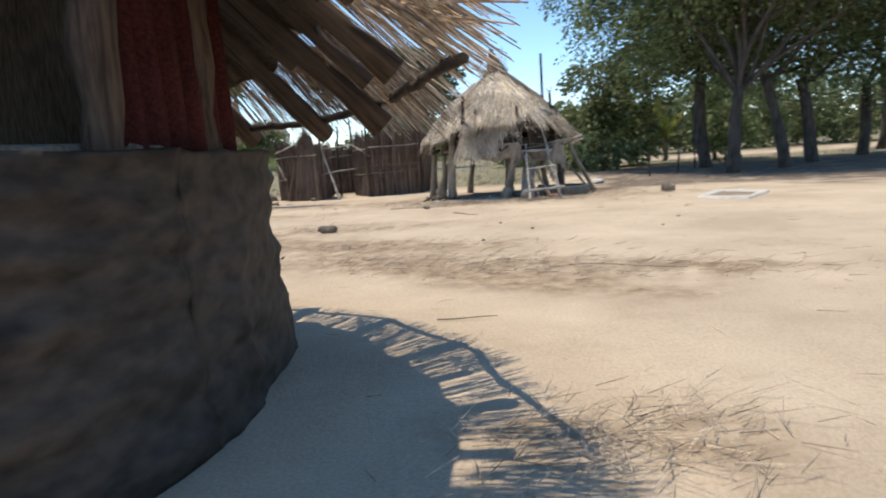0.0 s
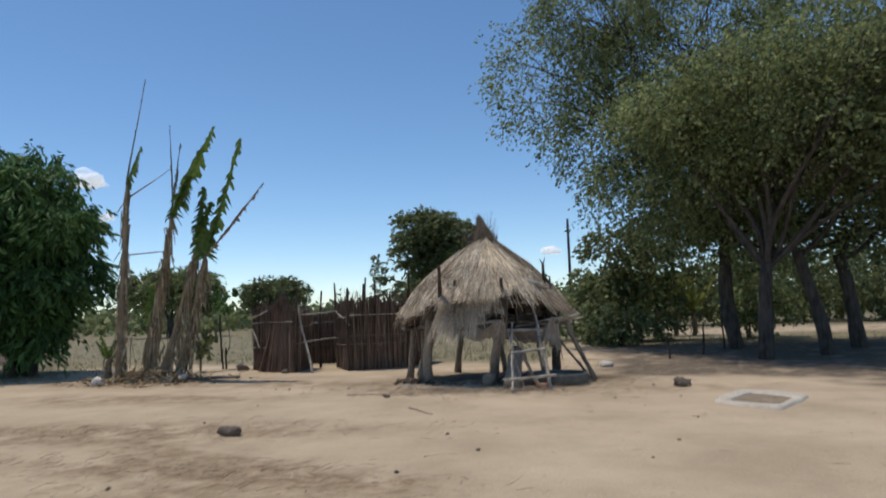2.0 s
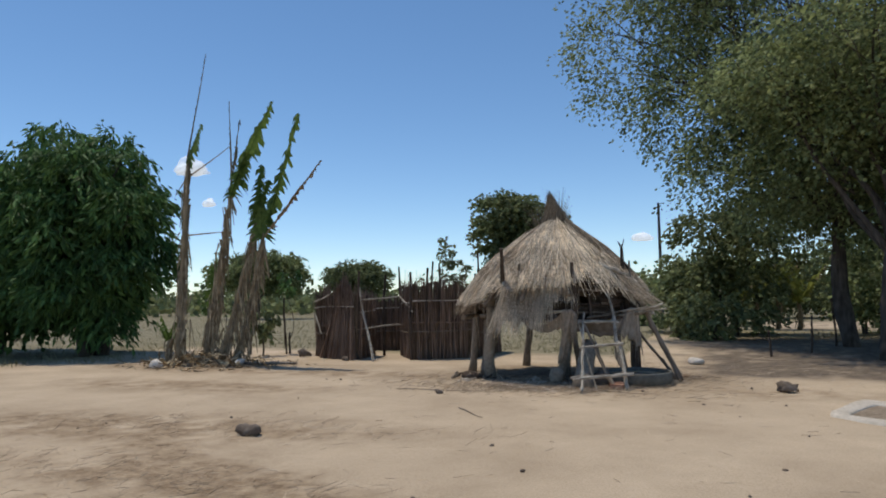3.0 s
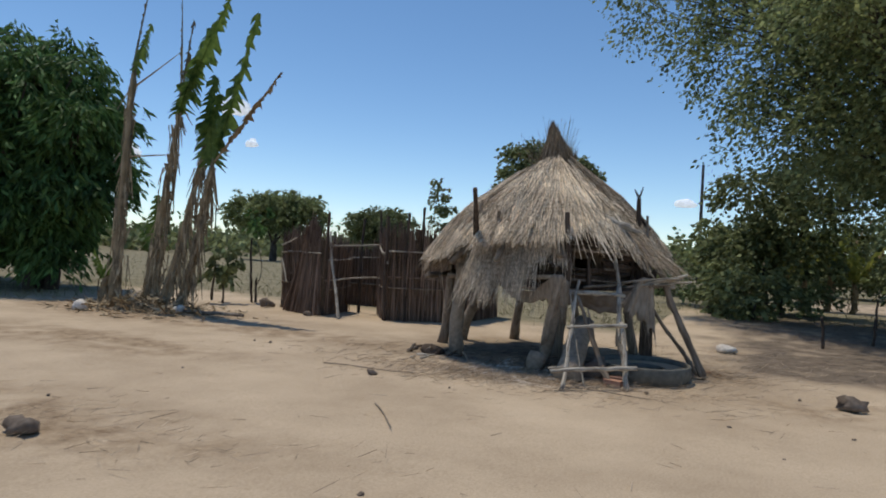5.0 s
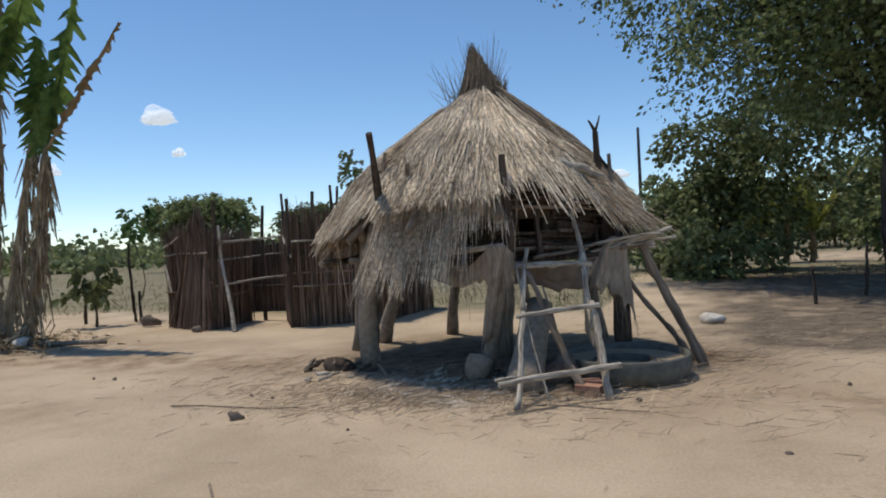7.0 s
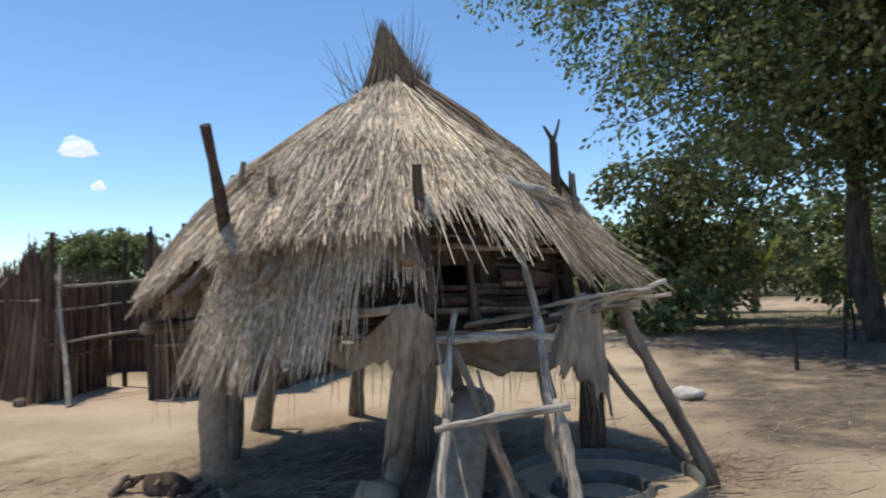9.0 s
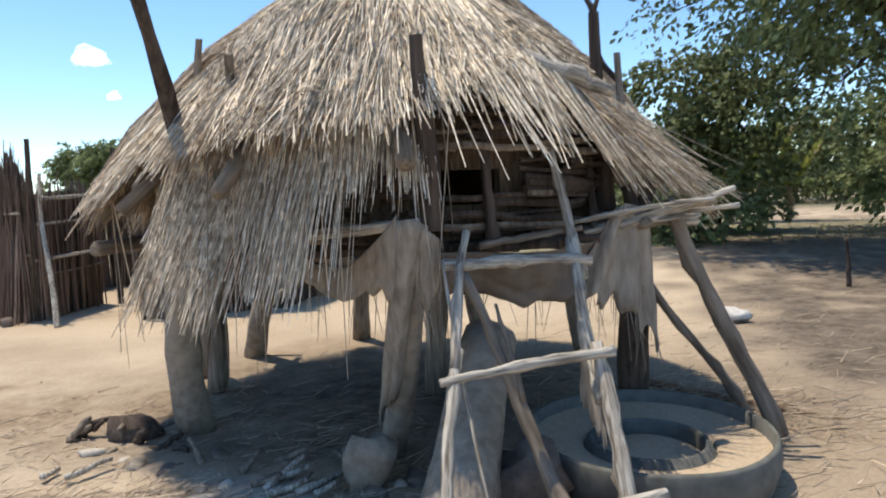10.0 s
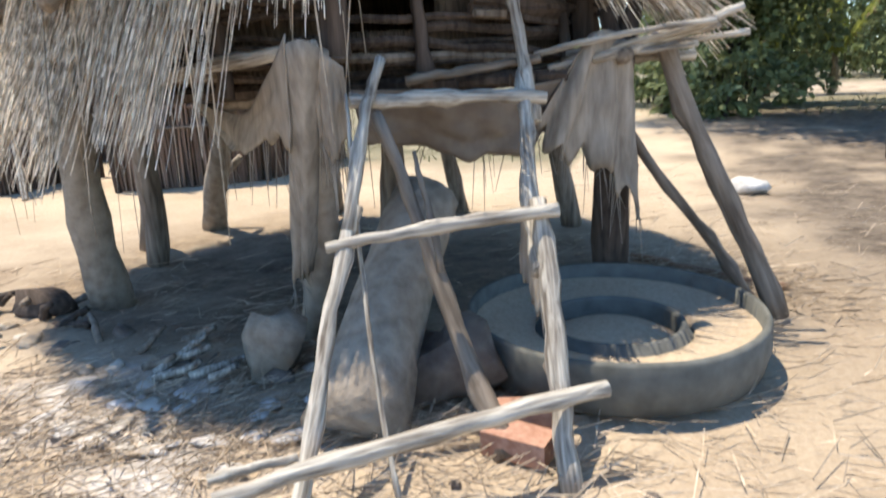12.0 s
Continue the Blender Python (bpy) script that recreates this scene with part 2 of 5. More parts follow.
    def box(self, centre, size, turn=0.0, tilt=(0, 0), jag=0.0):
        m = Matrix.Translation(centre) @ Euler((tilt[0], tilt[1], turn)).to_matrix().to_4x4()
        v = []
        for x in (-1, 1):
            for y in (-1, 1):
                for z in (-1, 1):
                    v.append(m @ Vector([x * size[0] / 2 + dice.uniform(-jag, jag), y * size[1] / 2 + dice.uniform(-jag, jag), z * size[2] / 2 + dice.uniform(-jag, jag)]))
        self.put(v, [(0, 1, 3, 2), (4, 6, 7, 5), (0, 4, 5, 1), (2, 3, 7, 6), (0, 2, 6, 4), (1, 5, 7, 3)])

    def lathe(self, centre, profile, sides=32, wobble=0.0):
        v, f = [], []
        k = len(profile)
        for i in range(sides):
            a = 2 * math.pi * i / sides
            w = 1 + wobble * noise.noise(Vector((math.cos(a) * 1.5, math.sin(a) * 1.5, centre[0])))
            for r, z in profile:
                v.append((centre[0] + r * w * math.cos(a), centre[1] + r * w * math.sin(a), centre[2] + z))
            for j in range(k - 1):
                n = (i + 1) % sides
                f.append((i * k + j, n * k + j, n * k + j + 1, i * k + j + 1))
        self.put(v, f)

    def rock(self, centre, size, seed=0, turn=0.0, sub=2):
        bm = bmesh.new()
        bmesh.ops.create_icosphere(bm, subdivisions=sub, radius=1)
        m = Matrix.Rotation(turn, 4, "Z")
        v = []
        for p in bm.verts:
            q = p.co * (1 + 0.75 * noise.noise(p.co * 1.1 + Vector((seed * 7.1, seed, 0))) + 0.3 * noise.noise(p.co * 2.6 + Vector((seed, 0, 3))))
            q = Vector((q.x * size[0], q.y * size[1], max(q.z, -0.55) * size[2]))
            v.append(m @ q + Vector(centre))
        f = [tuple(x.index for x in face.verts) for face in bm.faces]
        bm.free()
        self.put(v, f)

    def make(self, name, material, parent=None, label="", kind="", smooth=False):
        mesh = bpy.data.meshes.new(name)
        v = np.concatenate(self.v)
        ob = new(name, mesh)
        if parent:
            base = parent
            at = Vector((0, 0, 0))
            while base:
                at += base.location
                base = base.parent
            ob.parent = parent
            v = v - np.array(at)
        mesh.from_pydata(v.tolist(), [], self.f)
        mesh.materials.append(material)
        if smooth:
            mesh.polygons.foreach_set("use_smooth", [True] * len(mesh.polygons))
        mesh.update()
        return tagged(ob, label, "", "", kind)


def lay(name, a, b, r0, r1, material, parent, label="", bend=0.02, sides=9, steps=12, rough=0.15, fork=None):
    """A crooked stick from a to b as a part whose own z runs along it."""
    a, b = Vector(a), Vector(b)
    turn = (b - a).to_track_quat("Z", "Y")
    s = Shape()
    s.stick((0, 0, 0), (0, 0, (b - a).length), r0, r1, bend, sides, steps, rough, 0.12)
    ob = s.make(name, material, smooth=True)
    ob.parent = parent
    at = Vector((0, 0, 0))
    while parent:
        at += parent.location
        parent = parent.parent
    ob.location = a - at
    ob.rotation_mode = "QUATERNION"
    ob.rotation_quaternion = turn
    return tagged(ob, label)


def single(name, label, category, shape, material, at=None, group="", kind="", smooth=False):
    """A thing that is one mesh, its origin at its foot."""
    v = np.concatenate(shape.v)
    foot = at or (float(v[:, 0].mean()), float(v[:, 1].mean()), float(v[:, 2].min()))
    shape.v = [v - np.array(foot)]
    ob = shape.make(name, material, smooth=smooth)
    ob.location = foot
    return tagged(ob, label, category, group, kind)


def around(centre, r, angle, z):
    return Vector((centre[0] + r * math.cos(angle), centre[1] + r * math.sin(angle), z))

# ---- ground ----
def soft_step(x, a, b):
    return np.clip((x - a) / (b - a), 0, 1)


def wobble(x, y, s, seed):
    return np.array([noise.noise(Vector((a * s + seed, b * s, seed))) for a, b in zip(x, y)])


def ground():
    xs = np.unique(np.concatenate([np.linspace(-9, 9, 181), np.linspace(-30, 30, 121), np.linspace(-120, 120, 81), [-3000, -1200, -500, -250, 250, 500, 1200, 3000]]))
    ys = np.unique(np.concatenate([np.linspace(-5, 18, 231), np.linspace(-30, 50, 161), np.linspace(-60, 160, 71), [-3000, -1200, -300, 300, 600, 1200, 3000]]))
    gx, gy = np.meshgrid(xs, ys)
    x, y = gx.ravel(), gy.ravel()
    a, b, c = wobble(x, y, 0.35, 3.1), wobble(x, y, 1.7, 8.2), wobble(x, y, 5.0, 1.4)
    near = np.exp(-((x / 60) ** 2 + (y / 60) ** 2))
    z = (0.02 * a + 0.012 * b + 0.006 * c) * near
    z += 0.05 * np.exp(-(((x + 0.55) / 0.7) ** 2 + ((y - 11.75) / 0.35) ** 2)) + 0.02 * np.exp(-((x - 0.2) ** 2 + (y - 11.3) ** 2) * 4) * c * 4
    faces = []
    w = len(xs)
    for j in range(len(ys) - 1):
        for i in range(w - 1):
            k = j * w + i
            faces.append((k, k + 1, k + 1 + w, k + w))
    mesh = bpy.data.meshes.new("ground")
    mesh.from_pydata(np.stack([x, y, z], 1).tolist(), [], faces)
    mesh.materials.append(SAND)
    mesh.polygons.foreach_set("use_smooth", [True] * len(mesh.polygons))
    ob = tagged(new("ground", mesh), "pale trodden sand of a village yard with dry grass beyond", "ground", kind="structure")
    edge = 1.2 * a + 0.5 * b
    field = np.maximum(soft_step(y - 0.10 * np.abs(x + 2) + edge, 16.6, 18.0) * (x < 1), soft_step(-x + edge, 12.5, 14.0))
    far = soft_step(y + edge * 2, 24, 27)
    track = np.exp(-(((y - 35 - 0.1 * x) / 5.0) ** 4)) * soft_step(x + edge, 4.5, 6)
    field = np.clip(np.maximum(field, far) - track, 0, 1)
    # swept dirt and straw patches
    def patch(cx, cy, rx, ry, turn=0.0):
        u = (x - cx) * math.cos(turn) + (y - cy) * math.sin(turn)
        v = -(x - cx) * math.sin(turn) + (y - cy) * math.cos(turn)
        return np.exp(-((u / rx) ** 2 + (v / ry) ** 2) * 1.2)
    dirt = patch(1.2, 3.2, 2.6, 0.55, -0.25) + patch(-0.9, 4.8, 2.2, 0.45, -0.1) + patch(-3.0, 6.8, 2.5, 0.7, 0.1) + 0.4 * patch(-0.2, 11.3, 1.5, 0.45, 0.1)
    dirt += patch(-5.6, 9.9, 2.5, 0.7) + patch(0.2, 13.0, 1.7, 1.3) + 0.8 * patch(2.1, -0.65, 0.6, 0.4) + patch(-3.5, 12.3, 2.0, 0.5) + 0.6 * patch(3.9, 11.4, 1.2, 0.6) + patch(-8.0, 13.0, 3.5, 1.3)
    dirt += patch(0.4, 3.6, 1.6, 0.35, -0.3) + patch(1.6, 2.4, 1.3, 0.4, -0.5) + patch(-1.3, 5.4, 1.8, 0.4, -0.35) + 0.7 * patch(-4.5, 6.4, 1.6, 0.5)
    dirt = np.clip(dirt * (1.15 + 1.6 * b + 1.6 * c), 0, 1)
    # Litter beneath the yard trees, spread wider to paint in their shade.
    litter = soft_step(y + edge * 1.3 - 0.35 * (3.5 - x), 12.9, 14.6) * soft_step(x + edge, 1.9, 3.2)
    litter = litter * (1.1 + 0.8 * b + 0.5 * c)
    # Patches under the granary: darker soil with its shade painted in.
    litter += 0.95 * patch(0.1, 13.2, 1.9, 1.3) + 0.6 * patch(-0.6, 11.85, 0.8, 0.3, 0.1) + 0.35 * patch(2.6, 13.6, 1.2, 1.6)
    # Pale ash, broken into spots that also paint in dappled sun.
    ash = np.clip((patch(0.25, 11.08, 0.7, 0.32, -0.2)) * (0.9 + 2.5 * b + 2.5 * c), 0, 0.9)
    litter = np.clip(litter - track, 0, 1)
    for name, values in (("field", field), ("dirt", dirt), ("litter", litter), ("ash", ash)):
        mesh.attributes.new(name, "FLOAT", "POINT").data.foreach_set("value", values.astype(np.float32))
    return ob


ground()


# ---- thatched roofs ----
def interp(x, rows):
    for (a, p), (b, q) in zip(rows, rows[1:]):
        if x <= b:
            return p + (q - p) * max(0.0, (x - a) / (b - a))
    return rows[-1][1]


def roof_point(centre, profile, t, angle):
    """The place on a roof at t from 0 (top) to 1 (eave); profile: rows of (t, radius, height)."""
    rows, lift = profile
    r = interp(t, [(p[0], p[1]) for p in rows])
    z = interp(t, [(p[0], p[2]) for p in rows]) + lift(angle) * t
    return np.array(around(centre, r, angle, z))


def under_roof(parent, centre, profile, reach, sides=72, thick=0.06, material=DARK_BACKING):
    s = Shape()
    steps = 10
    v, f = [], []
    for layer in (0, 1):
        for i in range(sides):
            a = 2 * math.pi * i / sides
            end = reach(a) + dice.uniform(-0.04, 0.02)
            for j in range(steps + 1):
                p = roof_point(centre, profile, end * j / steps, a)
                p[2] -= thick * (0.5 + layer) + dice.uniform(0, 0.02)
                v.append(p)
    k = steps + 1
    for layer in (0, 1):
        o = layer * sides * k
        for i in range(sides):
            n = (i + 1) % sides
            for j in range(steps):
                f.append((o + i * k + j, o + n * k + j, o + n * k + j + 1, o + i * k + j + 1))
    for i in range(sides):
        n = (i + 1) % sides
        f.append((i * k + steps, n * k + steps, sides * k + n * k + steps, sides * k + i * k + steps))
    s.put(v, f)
    return s.make("roof_backing", material, parent, "inner layer of packed grass, roof shade in its dark colour", smooth=True)


def thatch(parent, centre, profile, reach, count, length, radius, fringe, fringe_count, material, name="thatch", sector=(0, 2 * math.pi), jitter=0.16, gaps=-0.28):
    """Straws laid down the slope in tufts, and a loose fringe hanging from the eave."""
    s = Shape()
    starts, ends = [], []
    tufts = count // 9

    for _ in range(tufts):
        a = dice.uniform(*sector)
        end = reach(a)
        t = end * math.sqrt(dice.random()) * 0.98
        lean = dice.gauss(0, jitter)
        lift = abs(dice.gauss(0.02, 0.035))
        if noise.noise(Vector((math.cos(a) * 2.5, math.sin(a) * 2.5, t * 3))) < gaps:
            continue
        for _ in range(9):
            b = a + dice.gauss(0, 0.03)
            p = roof_point(centre, profile, max(0.01, t + dice.gauss(0, 0.02)), b)
            run = length * dice.uniform(0.6, 1.2)
            q = roof_point(centre, profile, min(t + run, end + 0.05 + dice.random() * 0.08), b + (lean + dice.gauss(0, 0.05)) * run / max(0.25, t + run))
            p[2] += dice.uniform(-0.01, 0.02)
            q[2] += lift + dice.uniform(-0.01, 0.03)
            starts.append(p)
            ends.append(q)
    s.straws(starts, ends, radius, 0.02)
    s.make(name, material, parent, kind="stuff")
    s = Shape()
    starts, ends = [], []
    for _ in range(fringe_count // 7):
        a = dice.uniform(*sector)
        end = reach(a)
        drop, out = fringe(a)
        drop *= dice.uniform(0.5, 1.15)
        lean = dice.gauss(0, 0.22)
        for _ in range(7):
            b = a + dice.gauss(0, 0.03)
            p = roof_point(centre, profile, end - dice.uniform(0.0, 0.14), b)
            d = drop * dice.uniform(0.7, 1.15)
            side = np.array(around((0, 0), 1, b + 1.57, 0)) * (lean + dice.gauss(0, 0.05)) * d
            q = p + np.array(around((0, 0), out * d, b, -d)) + side
            starts.append(p + np.array((0, 0, dice.uniform(-0.01, 0.04))))
            ends.append(q)
    s.straws(starts, ends, radius * 0.85, 0.05)
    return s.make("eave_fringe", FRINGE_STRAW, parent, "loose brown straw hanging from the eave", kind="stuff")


# ---- granary on posts ----
GRANARY = (0.27, 13.05)
GRANARY_ROOF = ([(0, 0.05, 2.98), (0.2, 0.38, 2.72), (0.6, 1.22, 2.10), (1.0, 1.86, 1.36), (1.2, 2.02, 1.02)], lambda a: 0.04 * math.sin(3 * a) + 0.03 * math.sin(7 * a + 1) - 0.2 * max(0, math.cos(a - 0.35)))


def wrap(a):
    return (math.degrees(a) + 180) % 360 - 180


def granary_reach(a):
    d = wrap(a)
    return interp(d, [(-180, 0.92), (-150, 0.92), (-126, 0.88), (-119, 0.74), (-112, 0.86), (-100, 0.84), (-80, 0.80), (-70, 0.74), (-56, 0.66), (-46, 0.58), (-38, 0.48), (-26, 0.50), (-16, 0.72), (10, 0.74), (60, 0.84), (180, 0.92)])


def granary_fringe(a):
    d = wrap(a)
    return (interp(d, [(-180, 0.35), (-150, 0.32), (-110, 0.22), (-80, 0.22), (-68, 0.22), (-40, 0.2), (-20, 0.35), (20, 0.2), (100, 0.3), (180, 0.5)]),
            interp(d, [(-180, 0.55), (-130, 0.5), (-118, 0.25), (-80, 0.25), (-66, 0.55), (-30, 0.6), (0, 0.7), (180, 0.4)]))


def crooked_post(parent, foot, top, r, material, name="post", fork=0.0, label=""):
    s = Shape()
    s.stick(foot, top, r * 1.15, r * 0.8, 0.03, 9, 8, 0.1)
    if fork:
        t = Vector(top) - Vector((0, 0, 0.05))
        s.stick(t, t + Vector((fork, 0.03, 0.22)), r * 0.6, r * 0.4, 0.02, 7, 3)
        s.stick(t, t + Vector((-fork, -0.03, 0.2)), r * 0.6, r * 0.4, 0.02, 7, 3)
    return s.make(name, material, parent, label, smooth=True)


def granary():
    base = thing("granary", "raised round grain store of grey sticks under ragged straw thatch", "granary", (*GRANARY, 0))
    feet = [((-0.78, 12.15, 0), (-0.70, 12.0, 1.3), 0.10), ((0.47, 11.98, 0), (0.78, 11.62, 1.2), 0.068), ((1.68, 12.78, 0), (1.72, 12.52, 1.18), 0.082),
            ((-1.5, 13.25, 0), (-1.35, 13.1, 1.25), 0.07), ((-1.45, 13.9, 0), (-1.0, 13.7, 1.1), 0.085), ((-0.75, 14.6, 0), (-0.6, 14.3, 1.1), 0.07),
            ((0.35, 14.7, 0), (0.3, 14.4, 1.1), 0.06), ((1.3, 14.3, 0), (1.2, 14.0, 1.1), 0.07), ((0.4, 13.1, 0), (0.45, 13.0, 1.05), 0.07), ((-1.15, 12.9, 0), (-1.05, 12.8, 1.1), 0.06)]
    for foot, top, r in feet:
        crooked_post(base, foot, top, r, MUD if r in (0.1, 0.068, 0.085) else DARK_WOOD if r > 0.08 else BARK, fork=0 if foot[0] == 0.47 else 0.06)
    # stays that branch from the front posts
    for a, b, r in (((0.74, 11.72, 1.14), (0.45, 11.9, 1.0), 0.03), ((0.45, 11.9, 1.0), (-0.1, 12.22, 1.0), 0.028), ((-1.45, 13.9, 0.3), (-1.2, 14.0, 0.55), 0.035), ((1.72, 12.7, 0.5), (1.5, 12.55, 1.15), 0.04), ((0.62, 11.9, 0.5), (0.72, 11.75, 0.95), 0.05)):
        s = Shape()
        s.stick(a, b, r, r * 0.8, 0.04, 8, 5)
        s.make("brace", MUD, base, "grey forked brace", smooth=True)
    # platform beams and sticks
    for k, (a, b, r) in enumerate((((-0.05, 11.78, 1.12), (0.80, 11.60, 1.21), 0.027), ((1.62, 12.38, 1.13), (2.10, 12.54, 1.24), 0.018), ((-1.2, 11.95, 1.1), (-1.35, 14.0, 1.12), 0.045),
                                   ((-1.4, 13.7, 1.08), (1.6, 14.2, 1.08), 0.045), ((1.3, 14.3, 1.08), (1.75, 12.4, 1.14), 0.045), ((1.5, 12.40, 1.12), (2.18, 12.48, 1.30), 0.018), ((1.3, 12.6, 1.1), (2.02, 12.66, 1.13), 0.024),
                                   ((1.45, 12.35, 1.10), (2.02, 12.50, 1.17), 0.017), ((1.5, 12.5, 1.16), (2.22, 12.62, 1.21), 0.015), ((1.4, 12.3, 1.16), (2.08, 12.42, 1.25), 0.013), ((-0.9, 12.0, 1.12), (0.3, 11.78, 1.13), 0.03))):
        lay("platform_beam", a, b, r, r * 0.85, GREY_WOOD if k in (0, 1, 5, 6, 7, 8, 9) else BARK, base)
    for k in range(26):
        y = 11.95 + k * 0.088
        half = math.sqrt(max(0.05, 1.42 ** 2 - (y - GRANARY[1]) ** 2))
        s = Shape()
        s.stick((GRANARY[0] - half, y, 1.12 - 0.05), (GRANARY[0] + half, y + dice.uniform(-0.05, 0.05), 1.12 - 0.05), 0.03, 0.024, 0.012, 6, 4)
        s.make("platform_stick", DARK_WOOD, base)
    # basket wall of laid sticks, with a hatch left open between them
    def in_hatch(angle, z, grow=0.0):
        return abs(wrap(angle - radians(-55))) < 9 + grow and 1.31 < z < 1.53

    for ring in range(31):
        z = 1.12 + ring * 0.031
        r = 1.22 + 0.09 * math.sin(ring / 30 * math.pi)
        for k in range(9):
            a0 = 2 * math.pi * (k + 0.5 * (ring % 2)) / 9 + dice.uniform(-0.2, 0.2)
            tilt, thick, push = dice.uniform(-0.02, 0.02), dice.uniform(0.009, 0.021), dice.uniform(-0.035, 0.045)
            runs = [[]]
            for j in range(9):
                angle = a0 + j * 0.11
                if in_hatch(angle, z):
                    runs.append([])
                else:
                    runs[-1].append(around(GRANARY, r + push + dice.uniform(-0.012, 0.012), angle, z + tilt * j * 0.6 + dice.uniform(-0.009, 0.009)))
            for pts in runs:
                roof_z = interp(r, [(p[1], p[2]) for p in GRANARY_ROOF[0]]) + 0.6 * GRANARY_ROOF[1](a0 + 0.4)
                if len(pts) > 1 and z < roof_z - 0.14:
                    s = Shape()
                    s.tube(pts, [thick * dice.uniform(0.8, 1.2) for _ in pts], 5, 0.1)
                    s.make("wall_stick", DARK_WOOD if dice.random() < 0.9 else BARK, base)
    # Two dark sheets behind the sticks fill the gaps between them.
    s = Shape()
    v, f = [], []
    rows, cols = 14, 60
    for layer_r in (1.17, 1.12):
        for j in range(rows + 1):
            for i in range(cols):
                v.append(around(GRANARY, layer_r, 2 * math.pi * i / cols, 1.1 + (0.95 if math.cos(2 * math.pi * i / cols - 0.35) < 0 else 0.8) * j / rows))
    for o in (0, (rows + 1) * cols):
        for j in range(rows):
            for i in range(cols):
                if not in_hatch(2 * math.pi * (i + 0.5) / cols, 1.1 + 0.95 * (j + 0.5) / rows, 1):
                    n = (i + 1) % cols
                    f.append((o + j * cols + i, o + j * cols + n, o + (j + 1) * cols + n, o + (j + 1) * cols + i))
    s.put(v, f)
    s.make("basket_lining", DARK_BACKING, base, "dark lining behind the woven sticks")
    # uprights of the basket
    for k in range(11):
        a = 2 * math.pi * k / 11 + 0.2
        lay("wall_post", around(GRANARY, 1.33, a, 1.05), around(GRANARY, 1.22, a, 1.88), 0.028, 0.02, DARK_WOOD, base)
    # tall pole ends that stick out through the thatch
    for a, b, r, m in (((-0.45, 11.95, 1.1), (-0.28, 11.28, 2.25), 0.055, DARK_WOOD), ((-0.25, 11.9, 1.2), (-0.06, 11.6, 2.0), 0.035, BARK), ((1.55, 12.7, 1.2), (1.5, 12.72, 2.28), 0.05, DARK_WOOD),
                       ((0.83, 11.70, 1.18), (0.82, 11.62, 2.0), 0.055, DARK_WOOD), ((-0.58, 12.0, 1.6), (-0.41, 11.9, 2.16), 0.03, BARK), ((1.72, 12.6, 1.2), (1.62, 12.72, 2.05), 0.03, BARK)):
        s = Shape()
        s.stick(a, b, r, r * 0.55, 0.02, 8, 6)
        if m is DARK_WOOD and b[0] > 1.4:
            s.stick(b, (b[0] - 0.06, b[1], b[2] + 0.12), 0.02, 0.008, 0.05, 6, 3)
            s.stick(b, (b[0] + 0.05, b[1], b[2] + 0.16), 0.018, 0.006, 0.05, 6, 3)
            s.stick((b[0], b[1], b[2] - 0.2), (b[0] + 0.16, b[1], b[2] - 0.42), 0.02, 0.014, 0.05, 6, 3)
        s.make("pole", m, base)
    # rafters
    for k in range(14):
        a = 2 * math.pi * k / 14 + 0.1
        s = Shape()
        p = roof_point(GRANARY, GRANARY_ROOF, 0.05, a)
        q = roof_point(GRANARY, GRANARY_ROOF, min(0.98, granary_reach(a) + 0.12), a)
        p[2] -= 0.14
        q[2] -= 0.14
        lay("rafter", p, q, 0.028, 0.035, BARK, base, sides=7)
    lay("loose_rafter", (1.12, 12.15, 1.99), (1.6, 12.3, 1.79), 0.042, 0.033, GREY_WOOD, base, "bleached loose rafter end")
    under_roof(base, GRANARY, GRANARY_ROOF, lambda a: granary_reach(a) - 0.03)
    thatch(base, GRANARY, GRANARY_ROOF, granary_reach, 14500, 0.36, 0.0042, granary_fringe, 4600, STRAW, jitter=0.17)
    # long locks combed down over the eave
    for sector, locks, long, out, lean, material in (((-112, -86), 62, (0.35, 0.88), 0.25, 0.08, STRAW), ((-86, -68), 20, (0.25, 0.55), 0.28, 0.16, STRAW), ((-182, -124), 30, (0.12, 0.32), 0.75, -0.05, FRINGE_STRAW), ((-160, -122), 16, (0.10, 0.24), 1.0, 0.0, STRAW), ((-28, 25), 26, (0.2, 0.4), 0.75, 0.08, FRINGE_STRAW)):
        s = Shape()
        starts, ends = [], []
        for _ in range(locks):
            a = radians(dice.uniform(*sector))
            end = granary_reach(a)
            t0, L, slant = end - dice.uniform(0.12, 0.62), dice.uniform(*long), dice.gauss(lean, 0.16)
            width = dice.uniform(0.012, 0.035)
            for _ in range(dice.randint(26, 50)):
                b = a + dice.gauss(0, width)
                p = roof_point(GRANARY, GRANARY_ROOF, t0 + dice.gauss(0, 0.03), b)
                q = roof_point(GRANARY, GRANARY_ROOF, end, b)
                d = L * dice.uniform(0.55, 1.1)
                side = np.array(around((0, 0), 1, b - 1.57, 0)) * (slant + dice.gauss(0, 0.035)) * d
                starts.append(p + np.array((0, 0, dice.uniform(0.02, 0.08))))
                ends.append(q + np.array(around((0, 0), out * d, b, -d)) + side)
        s.straws(starts, ends, 0.0032, 0.09)
        s.make("straw_lock", material, base, "long straw locks hanging past the eave", kind="stuff")
    # bleached straws splayed out under the pole end, over the open basket
    s = Shape()
    starts, ends = [], []
